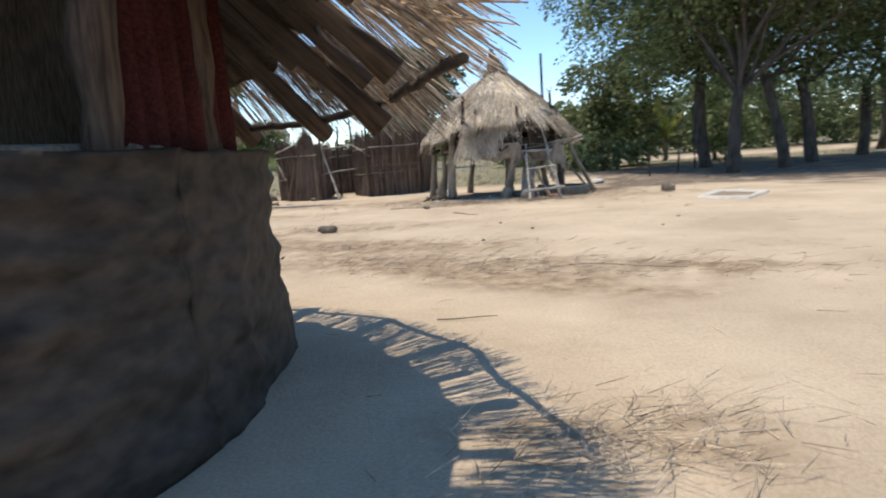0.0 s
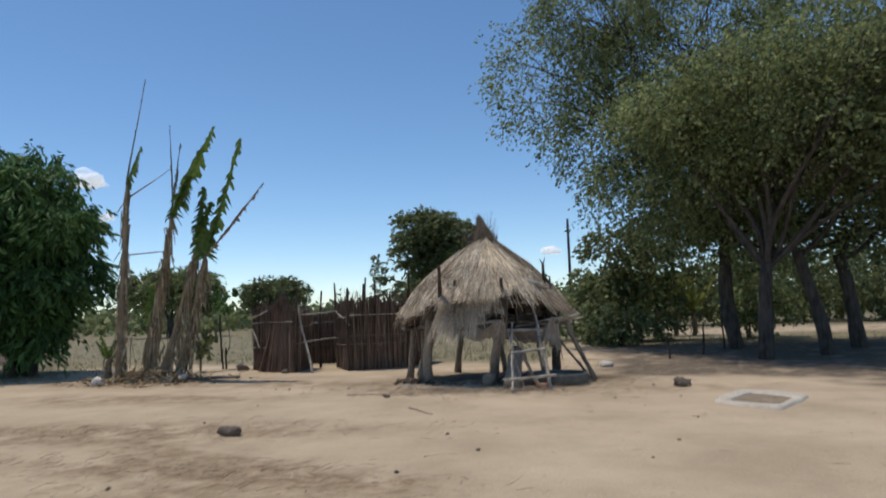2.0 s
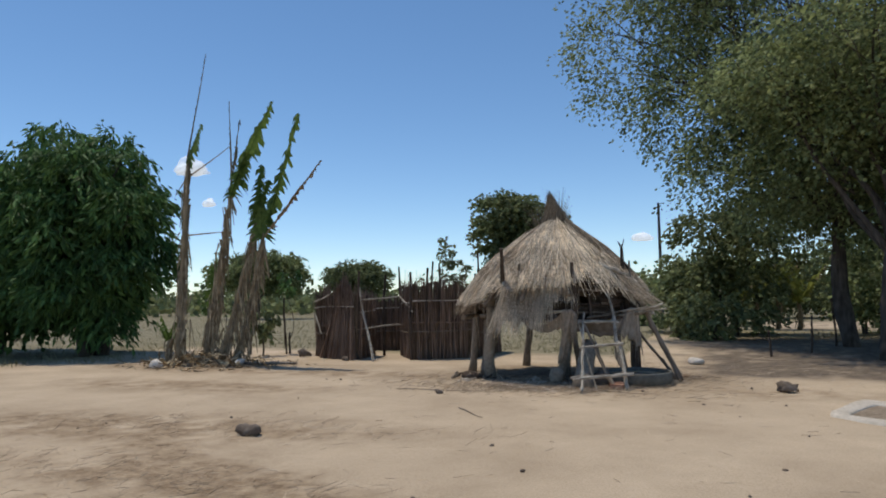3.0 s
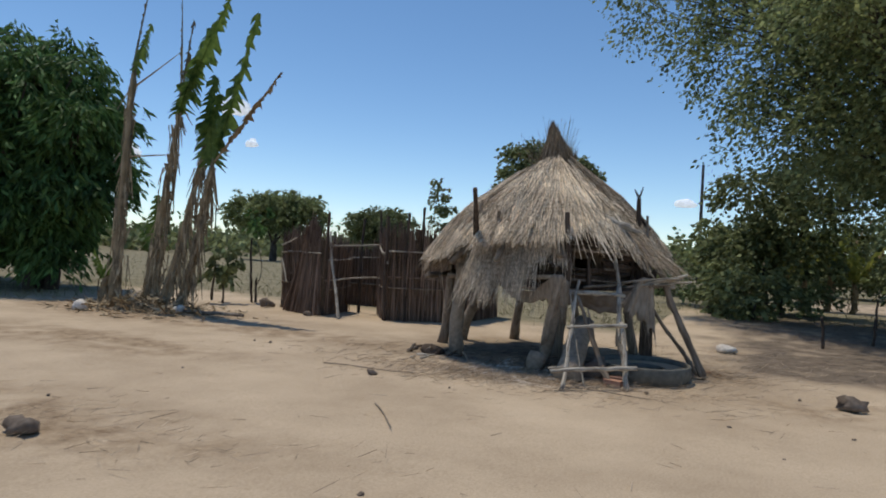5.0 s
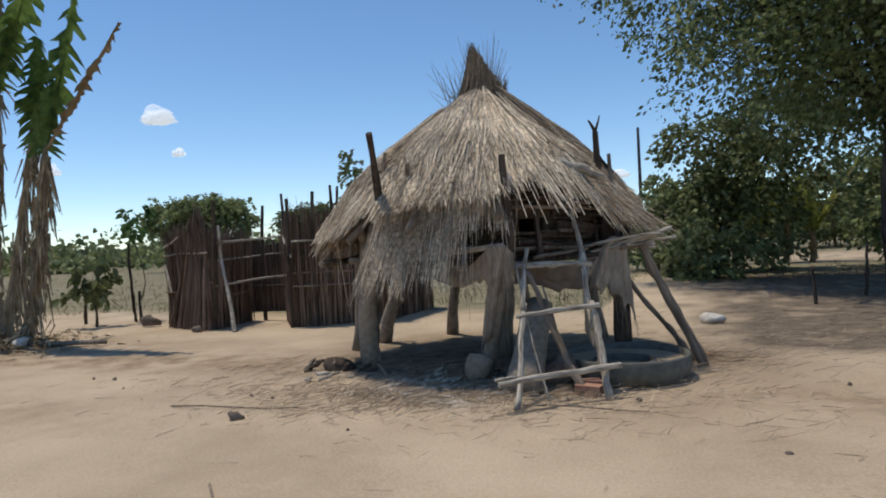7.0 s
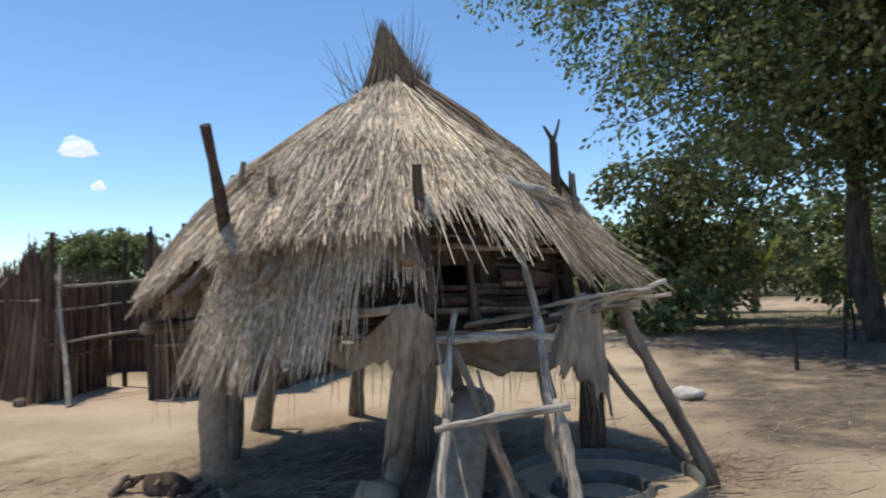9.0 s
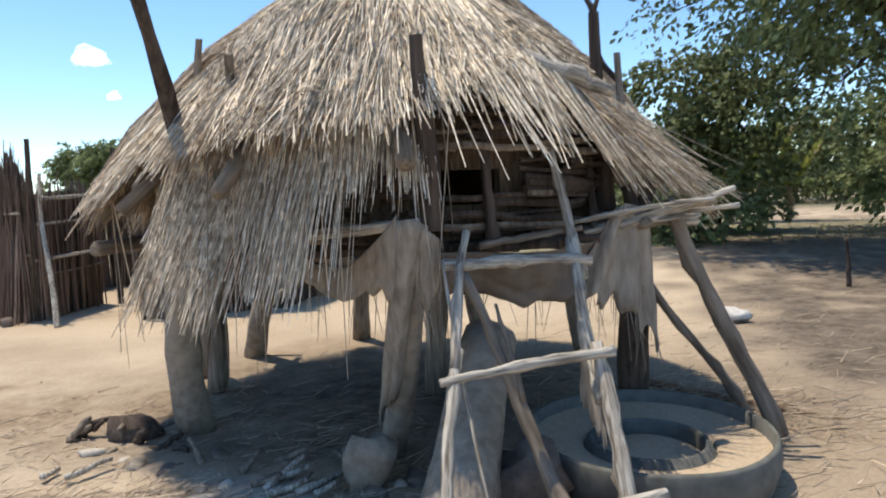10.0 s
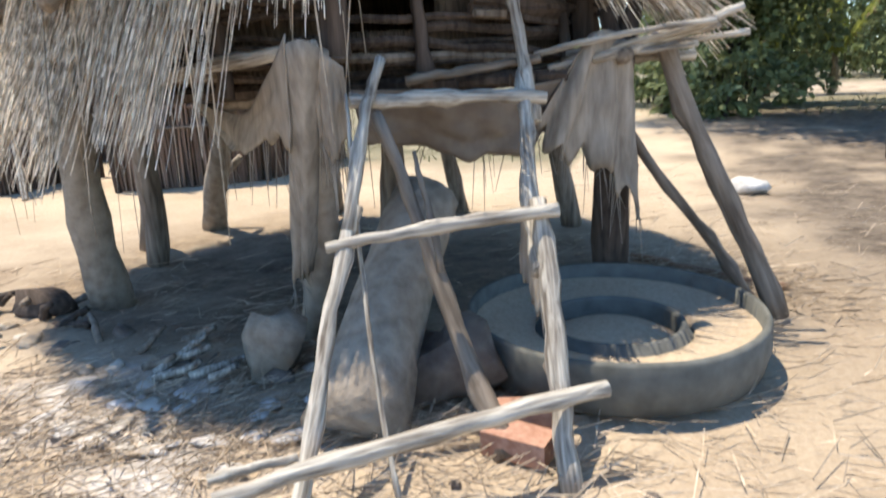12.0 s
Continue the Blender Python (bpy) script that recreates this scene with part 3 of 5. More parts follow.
    for _ in range(150):
        a = radians(dice.uniform(-76, -36))
        t0, run, lean = dice.uniform(0.36, 0.60), dice.uniform(0.20, 0.40), dice.gauss(0.15, 0.24)
        for _ in range(dice.randint(2, 6)):
            b = a + dice.gauss(0, 0.03)
            p = roof_point(GRANARY, GRANARY_ROOF, t0 + dice.gauss(0, 0.02), b)
            q = roof_point(GRANARY, GRANARY_ROOF, t0 + run * dice.uniform(0.7, 1.1), b + (lean + dice.gauss(0, 0.05)) * run)
            p[2] += dice.uniform(0.02, 0.05)
            q[2] += dice.uniform(0.0, 0.07)
            starts.append(p)
            ends.append(q)
    s.straws(starts, ends, 0.0055, 0.03)
    s.make("splayed_straw", STRAW, base, "bleached coarse straws splayed over the open basket", kind="stuff")
    # single long stalks hanging almost to the ground
    s = Shape()
    starts, ends = [], []
    for _ in range(34):
        a = radians(dice.uniform(-165, -62))
        p = roof_point(GRANARY, GRANARY_ROOF, granary_reach(a) + 0.03, a)
        starts.append(p)
        ends.append(p + np.array((dice.gauss(0, 0.07), dice.gauss(-0.05, 0.06), -dice.uniform(0.45, min(1.15, p[2] - 0.08)))))
    s.straws(starts, ends, 0.0032, 0.0)
    s.make("hanging_straw", FRINGE_STRAW, base, "single long stalks hanging from the eave", kind="stuff")
    s = Shape()
    starts, ends = [], []
    for _ in range(260):
        k = dice.random()
        starts.append((1.25 + 0.38 * k, 12.35 + 0.5 * k + dice.gauss(0, 0.06), 1.95 - 0.3 * k + dice.gauss(0, 0.04)))
        ends.append((1.72 + 0.42 * k + dice.gauss(0, 0.1), 12.3 + 0.5 * k + dice.gauss(0, 0.1), 1.42 - 0.2 * k + dice.gauss(0, 0.07)))
    s.straws(starts, ends, 0.0042, 0.03)
    s.make("loose_brush", STRAW, base, "loose pale straws sticking out past the eave", kind="stuff")
    # brush round the tip
    s = Shape()
    starts, ends = [], []
    for _ in range(1500):
        a, r = dice.uniform(0, 6.28), dice.uniform(0.03, 0.36)
        starts.append(around(GRANARY, r, a, 3.0 - r * 1.0 + dice.uniform(-0.08, 0.0)))
        k = dice.random()
        ends.append(around((GRANARY[0] - 0.10 * k, GRANARY[1]), 0.17 * (1 - k) + abs(dice.gauss(0, 0.015)), a + dice.gauss(0.5, 0.3), 2.98 + 0.42 * k + dice.uniform(-0.08, 0.06)))
    for _ in range(160):
        a = dice.uniform(-0.9, 0.6)
        starts.append(around(GRANARY, 0.22, a, 2.74))
        ends.append(around(GRANARY, dice.uniform(0.15, 0.3), a + dice.gauss(0, 0.2), 2.9 + dice.uniform(0.0, 0.14)))
    for _ in range(60):
        a = dice.uniform(0, 6.28)
        starts.append(around(GRANARY, 0.1, a, 2.8))
        ends.append(around(GRANARY, dice.uniform(0.1, 0.35), a, 3.2 + dice.uniform(-0.1, 0.3)))
    for _ in range(34):
        a = dice.uniform(2.2, 4.2)
        starts.append(around(GRANARY, dice.uniform(0.2, 0.4), a, 2.72))
        ends.append(around(GRANARY, dice.uniform(0.35, 0.6), a + dice.gauss(0, 0.2), dice.uniform(2.85, 3.25)))
    s.straws(starts, ends, 0.0034)
    s.make("roof_tuft", OLD_STRAW, base, "brown grass bound up to a point")
    s = Shape()
    s.lathe((GRANARY[0], GRANARY[1], 0), [(0.34, 2.66), (0.25, 2.76), (0.15, 2.88), (0.08, 3.0), (0.02, 3.1)], 14, 0.2)
    s.make("roof_core", DARK_BACKING, base)
    return base


granary()


def sticks(name, label, category, parts, at, group=""):
    """A thing of named sticks: rows of (part, a, b, r0, r1, material)."""
    base = thing(name, label, category, at, group)
    for part_name, a, b, r0, r1, material in parts:
        lay(part_name, a, b, r0, r1, material, base)
    return base


sticks("ladder", "bleached rough branch ladder leaning on the granary", "ladder", [
    ("rail", (1.08, 10.69, 0), (1.02, 11.36, 0.72), 0.025, 0.021, GREY_WOOD),
    ("rail", (1.02, 11.3, 0.66), (0.98, 11.72, 1.16), 0.024, 0.018, GREY_WOOD),
    ("rail", (1.70, 11.13, 0), (1.53, 11.62, 0.70), 0.031, 0.028, GREY_WOOD),
    ("rail", (1.56, 11.5, 0.5), (1.40, 12.05, 1.1), 0.028, 0.024, GREY_WOOD),
    ("rail", (1.46, 11.95, 0.92), (1.30, 12.22, 1.52), 0.026, 0.018, GREY_WOOD),
    ("rail", (1.68, 11.2, 0.02), (1.60, 11.5, 0.42), 0.03, 0.022, BARK),
    ("rung", (0.98, 10.60, 0.21), (1.78, 11.28, 0.24), 0.022, 0.026, GREY_WOOD),
    ("rung", (0.94, 10.64, 0.235), (1.1, 10.77, 0.24), 0.014, 0.012, GREY_WOOD),
    ("rung", (0.98, 11.22, 0.63), (1.60, 11.58, 0.68), 0.018, 0.023, GREY_WOOD),
    ("rung", (0.90, 11.62, 1.03), (1.50, 11.98, 1.0), 0.026, 0.024, GREY_WOOD),
    ("rung", (1.0, 11.9, 1.08), (1.45, 12.15, 1.14), 0.018, 0.016, BARK)], (1.4, 10.9, 0))
sticks("leaning_branch", "brown split branch leaning inside the ladder", "branch", [("stem", (1.5, 11.25, 0.0), (0.98, 11.65, 0.98), 0.032, 0.02, BARK), ("twig", (1.25, 11.45, 0.5), (1.12, 11.62, 0.86), 0.014, 0.008, BARK)], (1.5, 11.25, 0))
sticks("leaning_switch", "thin pale switch leaning on the granary post", "stick", [("stem", (1.28, 10.95, 0.0), (0.9, 11.6, 1.05), 0.009, 0.006, GREY_WOOD)], (1.28, 10.95, 0))
sticks("prop_pole", "thick crooked dark prop pole leaning on the granary eave", "pole", [("stem", (2.41, 12.6, 0.0), (1.87, 12.58, 1.25), 0.048, 0.036, BARK)], (2.41, 12.6, 0), "props beside the granary")
sticks("prop_pole", "slender grey prop pole leaning on the granary eave", "pole", [("stem", (2.32, 12.84, 0.0), (1.66, 12.72, 0.95), 0.029, 0.02, BARK)], (2.32, 12.84, 0), "props beside the granary")
sticks("fallen_pole", "brown pole lying on the sand beside the granary", "pole", [("stem", (1.75, 13.4, 0.03), (2.5, 12.95, 0.03), 0.022, 0.018, WARM_WOOD)], (2.1, 13.2, 0))

def cloth(name, label, upper, lower, folds=7, depth=0.03, tear=0.03, fringe=0, cols=48, rows=14, material=SACK, seed=0.0):
    """A slack torn cloth between an upper and a lower line of points, with soft folds and a ragged hem."""
    def along(line, t):
        line = [Vector(p) for p in line]
        u = t * (len(line) - 1)
        i = min(int(u), len(line) - 2)
        before, after = line[max(0, i - 1)], line[min(len(line) - 1, i + 2)]
        w = u - i
        a, b = line[i], line[i + 1]
        return 0.5 * ((2 * a) + (b - before) * w + (2 * before - 5 * a + 4 * b - after) * w * w + (3 * a - before - 3 * b + after) * w ** 3)

    s = Shape()
    v, f = [], []
    for j in range(rows + 1):
        for i in range(cols + 1):
            t, u = i / cols, j / rows
            top, bottom = along(upper, t), along(lower, t)
            ragged = 1 + tear * 6 * noise.noise(Vector((t * 14 + seed, seed, 0))) * u * u
            p = top.lerp(bottom, u * ragged)
            side = (along(upper, min(1, t + 0.02)) - along(upper, max(0, t - 0.02)))
            out = side.cross(bottom - top)
            out = out.normalized() if out.length > 1e-7 else Vector((0, -1, 0))
            p += out * depth * (0.25 + 0.75 * u) * (math.sin(t * folds * 6.28 + 1.6 * noise.noise(Vector((t * 4, u * 2, seed)))) + 0.7 * noise.noise(Vector((t * 9, u * 5, seed + 3))))
            v.append(p)
    for j in range(rows):
        for i in range(cols):
            k = j * (cols + 1) + i
            f.append((k, k + 1, k + cols + 2, k + cols + 1))
    s.put(v, f)
    ob = single(name, label, "cloth", s, material, smooth=True)
    ob.modifiers.new("thickness", "SOLIDIFY").thickness = 0.006
    if fringe:
        t = Shape()
        starts, ends = [], []
        for _ in range(fringe):
            p = v[rows * (cols + 1) + dice.randint(0, cols)] - Vector(ob.location)
            starts.append(p)
            ends.append(p + Vector((dice.gauss(0, 0.025), dice.gauss(0, 0.02), -dice.uniform(0.04, 0.26))))
        t.straws(starts, ends, 0.0022)
        torn = t.make("torn_threads", material, None, "torn hanging threads", kind="stuff")
        torn.parent = ob
    return ob


cloth("draped_sacking", "pale grey torn sacking slung slack from a granary post", [(-0.22, 12.26, 1.04), (0.05, 12.10, 0.99), (0.34, 11.88, 0.99), (0.56, 11.68, 1.12), (0.72, 11.56, 1.25)],
      [(-0.20, 12.28, 0.97), (0.05, 12.06, 0.87), (0.34, 11.84, 0.83), (0.54, 11.70, 0.90), (0.66, 11.60, 0.86)], folds=1.4, depth=0.02, fringe=24, seed=2.0)
cloth("post_sacking", "long pale grey sacking wrapped down a granary post in folds", [(0.70, 11.66, 1.19), (0.72, 11.57, 1.22), (0.79, 11.54, 1.23), (0.83, 11.60, 1.20)],
      [(0.50, 11.86, 0.40), (0.52, 11.80, 0.33), (0.57, 11.78, 0.36), (0.61, 11.83, 0.44)], folds=2.2, depth=0.011, tear=0.015, fringe=12, seed=5.0)
cloth("post_sacking", "short ragged grey sacking end hanging beside a granary post", [(0.80, 11.58, 1.22), (0.84, 11.60, 1.18), (0.88, 11.64, 1.14)],
      [(0.76, 11.66, 0.92), (0.81, 11.66, 0.84), (0.87, 11.69, 0.95)], folds=1.5, depth=0.014, tear=0.03, fringe=40, seed=8.0)
cloth("sagging_sheet", "dusty brown sheet sagging beneath the granary platform", [(0.80, 11.84, 1.06), (1.10, 12.02, 1.04), (1.40, 12.24, 1.04), (1.62, 12.46, 1.08)],
      [(0.80, 11.94, 0.86), (1.08, 12.14, 0.79), (1.36, 12.36, 0.80), (1.60, 12.56, 0.88)], folds=1.5, depth=0.05, tear=0.015, fringe=26, seed=11.0, material=CLOTH)
cloth("hung_sack", "pale torn sack hung open over a dark granary post", [(1.60, 12.36, 1.21), (1.63, 12.37, 1.23), (1.67, 12.40, 1.24), (1.72, 12.44, 1.22), (1.76, 12.50, 1.18)],
      [(1.40, 12.32, 0.88), (1.48, 12.32, 0.76), (1.60, 12.42, 0.72), (1.74, 12.50, 0.60), (1.80, 12.62, 0.42)], folds=3, depth=0.03, tear=0.035, fringe=30, seed=14.0)
cloth("torn_rag", "torn pale bark strip hanging at the ladder rail", [(1.46, 11.68, 0.66), (1.50, 11.66, 0.68), (1.55, 11.64, 0.66)],
      [(1.46, 11.66, 0.44), (1.52, 11.60, 0.36), (1.57, 11.54, 0.30)], folds=1.0, depth=0.012, tear=0.04, cols=24, seed=17.0)


def tyre():
    s = Shape()
    s.lathe((0, 0, 0), [(0.50, 0.0), (0.55, 0.03), (0.57, 0.12), (0.565, 0.20), (0.555, 0.215), (0.54, 0.21), (0.535, 0.13), (0.50, 0.09), (0.37, 0.085), (0.295, 0.11), (0.275, 0.15), (0.26, 0.155), (0.25, 0.14), (0.255, 0.0)], 64, 0.02)
    base = thing("tyre_planter", "cut open dusty grey tyre lying on the sand beside the granary", "tyre", (1.74, 12.06, 0))
    s.v = [v + np.array((1.74, 12.06, 0)) for v in s.v]
    s.make("tyre", RUBBER, base, smooth=True)
    fill = Shape()
    fill.lathe((1.74, 12.06, 0), [(0.252, 0.07), (0.2, 0.095), (0.1, 0.105), (0.001, 0.10)], 32)
    fill.make("sand_fill", SAND, base, "sand inside the hub", smooth=True)
    dust = Shape()
    dust.lathe((1.74, 12.06, 0), [(0.539, 0.150), (0.47, 0.135), (0.39, 0.128), (0.305, 0.122), (0.295, 0.09)], 48)
    dust.make("dust_fill", SAND, base, "dust lying in the tread", smooth=True)


tyre()


def rock(name, label, centre, size, material=STONE, seed=0, category="stone", turn=0.0):
    s = Shape()
    s.rock(centre, size, seed, turn)
    return single(name, label, category, s, material, smooth=True)


rock("stone", "dark rounded stone on the sand", (3.90, 11.66, 0.06), (0.14, 0.10, 0.095), seed=2)
rock("stone", "small dark stone on the straw patch", (-1.77, 6.64, 0.04), (0.13, 0.11, 0.08), seed=3)
rock("stone", "pale broken stone with a dark side", (2.6, 15.65, 0.05), (0.17, 0.13, 0.1), PALE_STONE, 4)
rock("stone", "little brown stone on the sand", (-0.99, 10.17, 0.02), (0.05, 0.045, 0.04), seed=5)
for k in range(16):
    x = -1.15 + k * 0.125 + dice.uniform(-0.05, 0.05)
    y = 11.68 + dice.uniform(-0.2, 0.2) - 0.12 * math.sin(k)
    r = dice.uniform(0.025, 0.06)
    rock("edging_stone", "pale broken stone and ash lump at the foot of the granary", (x, y, r * 0.2 + 0.02), (r * dice.uniform(1.1, 1.9), r, r * dice.uniform(0.5, 0.9)), dice.choice([STONE, MUD, CONCRETE, MUD]), 10 + k, turn=dice.uniform(0, 3))
for k in range(14):
    x, y, a = dice.uniform(-1.2, 0.5), dice.uniform(11.35, 11.9), dice.uniform(0, 3.1)
    s = Shape()
    n = dice.uniform(0.08, 0.28)
    s.stick((x, y, 0.04), (x + n * math.cos(a), y + n * math.sin(a), 0.05 + dice.uniform(-0.02, 0.08)), 0.018, 0.012, 0.06, 7, 5)
    single("wood_scrap", "short weathered piece of wood lying under the granary edge", "wood scrap", s, dice.choice([BARK, GREY_WOOD]), smooth=True)
for k in range(26):
    x, y = dice.uniform(-4, 4.5), dice.uniform(4, 12)
    r = dice.uniform(0.008, 0.018)
    rock("pebble", "small brown pebble on the sand", (x, y, r * 0.4), (r * 1.2, r, r), STONE, 40 + k)
# Bark chips, kept near white to add sun flecks at the shade edge.
for k in range(26):
    x, y = dice.uniform(0.05, 0.85), dice.uniform(10.95, 11.45)
    r = dice.uniform(0.016, 0.04)
    rock("bark_chip", "curled ash-grey bark chip on the sand, whitened for dappled sun", (x, y, 0.02), (r * dice.uniform(1.2, 2.2), r, r * 0.35), dice.choice([PALE_STONE, PALE_STONE, CONCRETE]), 90 + k, "bark chip", dice.uniform(0, 3))
s = Shape()
s.stick((-7.2, 13.2, 0.05), (-5.7, 13.45, 0.06), 0.05, 0.03, 0.03, 8, 6)
single("fallen_branch", "dark fallen branch half sunk in the sand", "branch", s, BARK, (-6.5, 13.3, 0), smooth=True)
rock("boulder", "rounded dusty brown boulder lying under the granary edge", (1.22, 11.62, 0.11), (0.18, 0.16, 0.15), STONE, 71, "boulder")
rock("stuffed_sack", "full grey sack leaning at the granary post", (0.52, 11.60, 0.11), (0.11, 0.11, 0.15), MUD, 72, "sack")
rock("root_stump", "dark knotted root lying at the granary corner", (-1.1, 11.98, 0.05), (0.17, 0.11, 0.09), DARK_WOOD, 73, "stump")
for k in range(9):
    x, y, a = -1.15 + dice.uniform(-0.3, 0.4), 11.92 + dice.uniform(-0.16, 0.14), dice.uniform(-0.9, 0.9)
    s = Shape()
    n = dice.uniform(0.12, 0.3)
    s.stick((x, y, 0.03), (x + n * math.cos(a), y + n * math.sin(a), dice.uniform(0.05, 0.16)), 0.022, 0.014, 0.1, 7, 6, 0.2, 0.3)
    single("root_piece", "knotted dark root end sticking from the heap at the granary corner", "root", s, dice.choice([BARK, DARK_WOOD]), smooth=True)
s = Shape()
s.stick((1.0, 11.25, 0.0), (1.0, 12.05, 0.62), 0.17, 0.13, 0.02, 12, 6, 0.06)
single("mortar_log", "smooth grey hollowed log leaning under the granary", "log", s, MUD, (1.0, 11.25, 0), smooth=True)
s = Shape()
s.box((1.50, 11.40, 0.05), (0.21, 0.1, 0.085), 0.3, jag=0.006)
single("brick", "red burnt brick by the ladder foot", "brick", s, BRICK)
s = Shape()
s.box((1.53, 11.27, 0.045), (0.2, 0.1, 0.08), -0.2, jag=0.006)
single("brick", "chipped red burnt brick by the ladder foot", "brick", s, BRICK)


# ---- concrete slab with a sunken basin ----
def well():
    base = thing("well_slab", "worn pale concrete rim round a four-sided earth-filled basin", "well slab", (4.80, 9.80, 0))
    corners = [(4.07, 9.49), (4.86, 8.82), (5.57, 10.19), (4.71, 10.97)]
    inner = [(4.27, 9.46), (4.85, 9.05), (5.25, 9.88), (4.78, 10.46)]

    def outline(pts, seed, shrink=1.0):
        ring = []
        for i in range(64):
            k, w = divmod(i / 16, 1)
            a, b = Vector((*pts[int(k)], 0)), Vector((*pts[(int(k) + 1) % 4], 0))
            p = a.lerp(b, w)
            c = Vector((4.80, 9.80, 0))
            soft = 1 - 0.10 * (abs(w - 0.5) * 2) ** 3
            ring.append(c + (p - c) * shrink * soft * (1 + 0.07 * noise.noise(Vector((p.x * 3, p.y * 3, seed)))))
        return ring

    s = Shape()
    rings = [(outline(corners, 1, 1.04), -0.05), (outline(corners, 1), 0.025), (outline(corners, 2, 0.93), 0.045), (outline(inner, 3, 1.05), 0.045), (outline(inner, 3), 0.03), (outline(inner, 4, 0.96), -0.05)]
    v = [p + Vector((0, 0, z + 0.008 * noise.noise(p * 4))) for ring, z in rings for p in ring]
    f = [(j * 64 + i, j * 64 + (i + 1) % 64, (j + 1) * 64 + (i + 1) % 64, (j + 1) * 64 + i) for j in range(len(rings) - 1) for i in range(64)]
    s.put(v, f)
    s.make("slab", CONCRETE, base, smooth=True)
    s = Shape()
    ring = outline(inner, 4, 1.0)
    s.put([Vector((4.80, 9.80, 0.025))] + [p + Vector((0, 0, 0.022)) for p in ring], [(0, i + 1, (i + 1) % 64 + 1) for i in range(64)])
    s.make("earth_fill", BASIN_EARTH, base, "dry brown earth lying in the basin")


well()


# ---- reed enclosure ----
def fence_run(base, a, b, height, tall=0.25, density=85, lean=0.05):
    a, b = Vector((*a, 0)), Vector((*b, 0))
    long = (b - a).length
    n = int(long * density)
    normal = Vector((b.y - a.y, a.x - b.x, 0)).normalized()
    s = Shape()
    starts, ends = [], []
    for k in range(n):
        p = a.lerp(b, k / n) + normal * dice.gauss(0, 0.03)
        h = height * dice.uniform(0.88, 1.05) + 0.12 * noise.noise(Vector((p.x * 2, p.y * 2, 0))) + (dice.random() < 0.06) * dice.uniform(0, tall)
        starts.append(p + normal * dice.gauss(0, 0.025))
        ends.append(p + normal * dice.gauss(0, 0.035) + Vector((dice.gauss(0, lean), 0, h)))
    s.straws(starts, ends, 0.011)
    s.make("reed_panel", REED, base, "brown upright reeds set close", kind="stuff")
    s = Shape()
    s.stick(a + Vector((0, 0, height * 0.45)), b + Vector((0, 0, height * 0.45)), height * 0.0 + 0.02, 0.02, 0.01, 6, 6)
    s.make("rail", REED, base)
    # packed inner reeds behind
    s = Shape()
    m = int(long * 22)
    for k in range(m):
        p = a.lerp(b, (k + 0.5) / m) - normal * 0.035
        h = height * dice.uniform(0.86, 0.97)
        s.tube([p, p + Vector((0, 0, h * 0.5)), p + Vector((dice.gauss(0, 0.01), 0, h))], [0.035, 0.033, 0.026], 5)
    s.make("reed_packing", DARK_BACKING, base, "dark packed reed bundles", kind="stuff")
    for z in (0.55, 1.15):
        if z < height:
            s = Shape()
            s.stick(a - normal * -0.06 + Vector((0, 0, z * height / 1.6)), b + normal * 0.06 + Vector((0, 0, z * height / 1.6 + 0.03)), 0.018, 0.014, 0.015, 6, 6)
            s.make("binding_rail", GREY_WOOD if z > 1 else BARK, base)


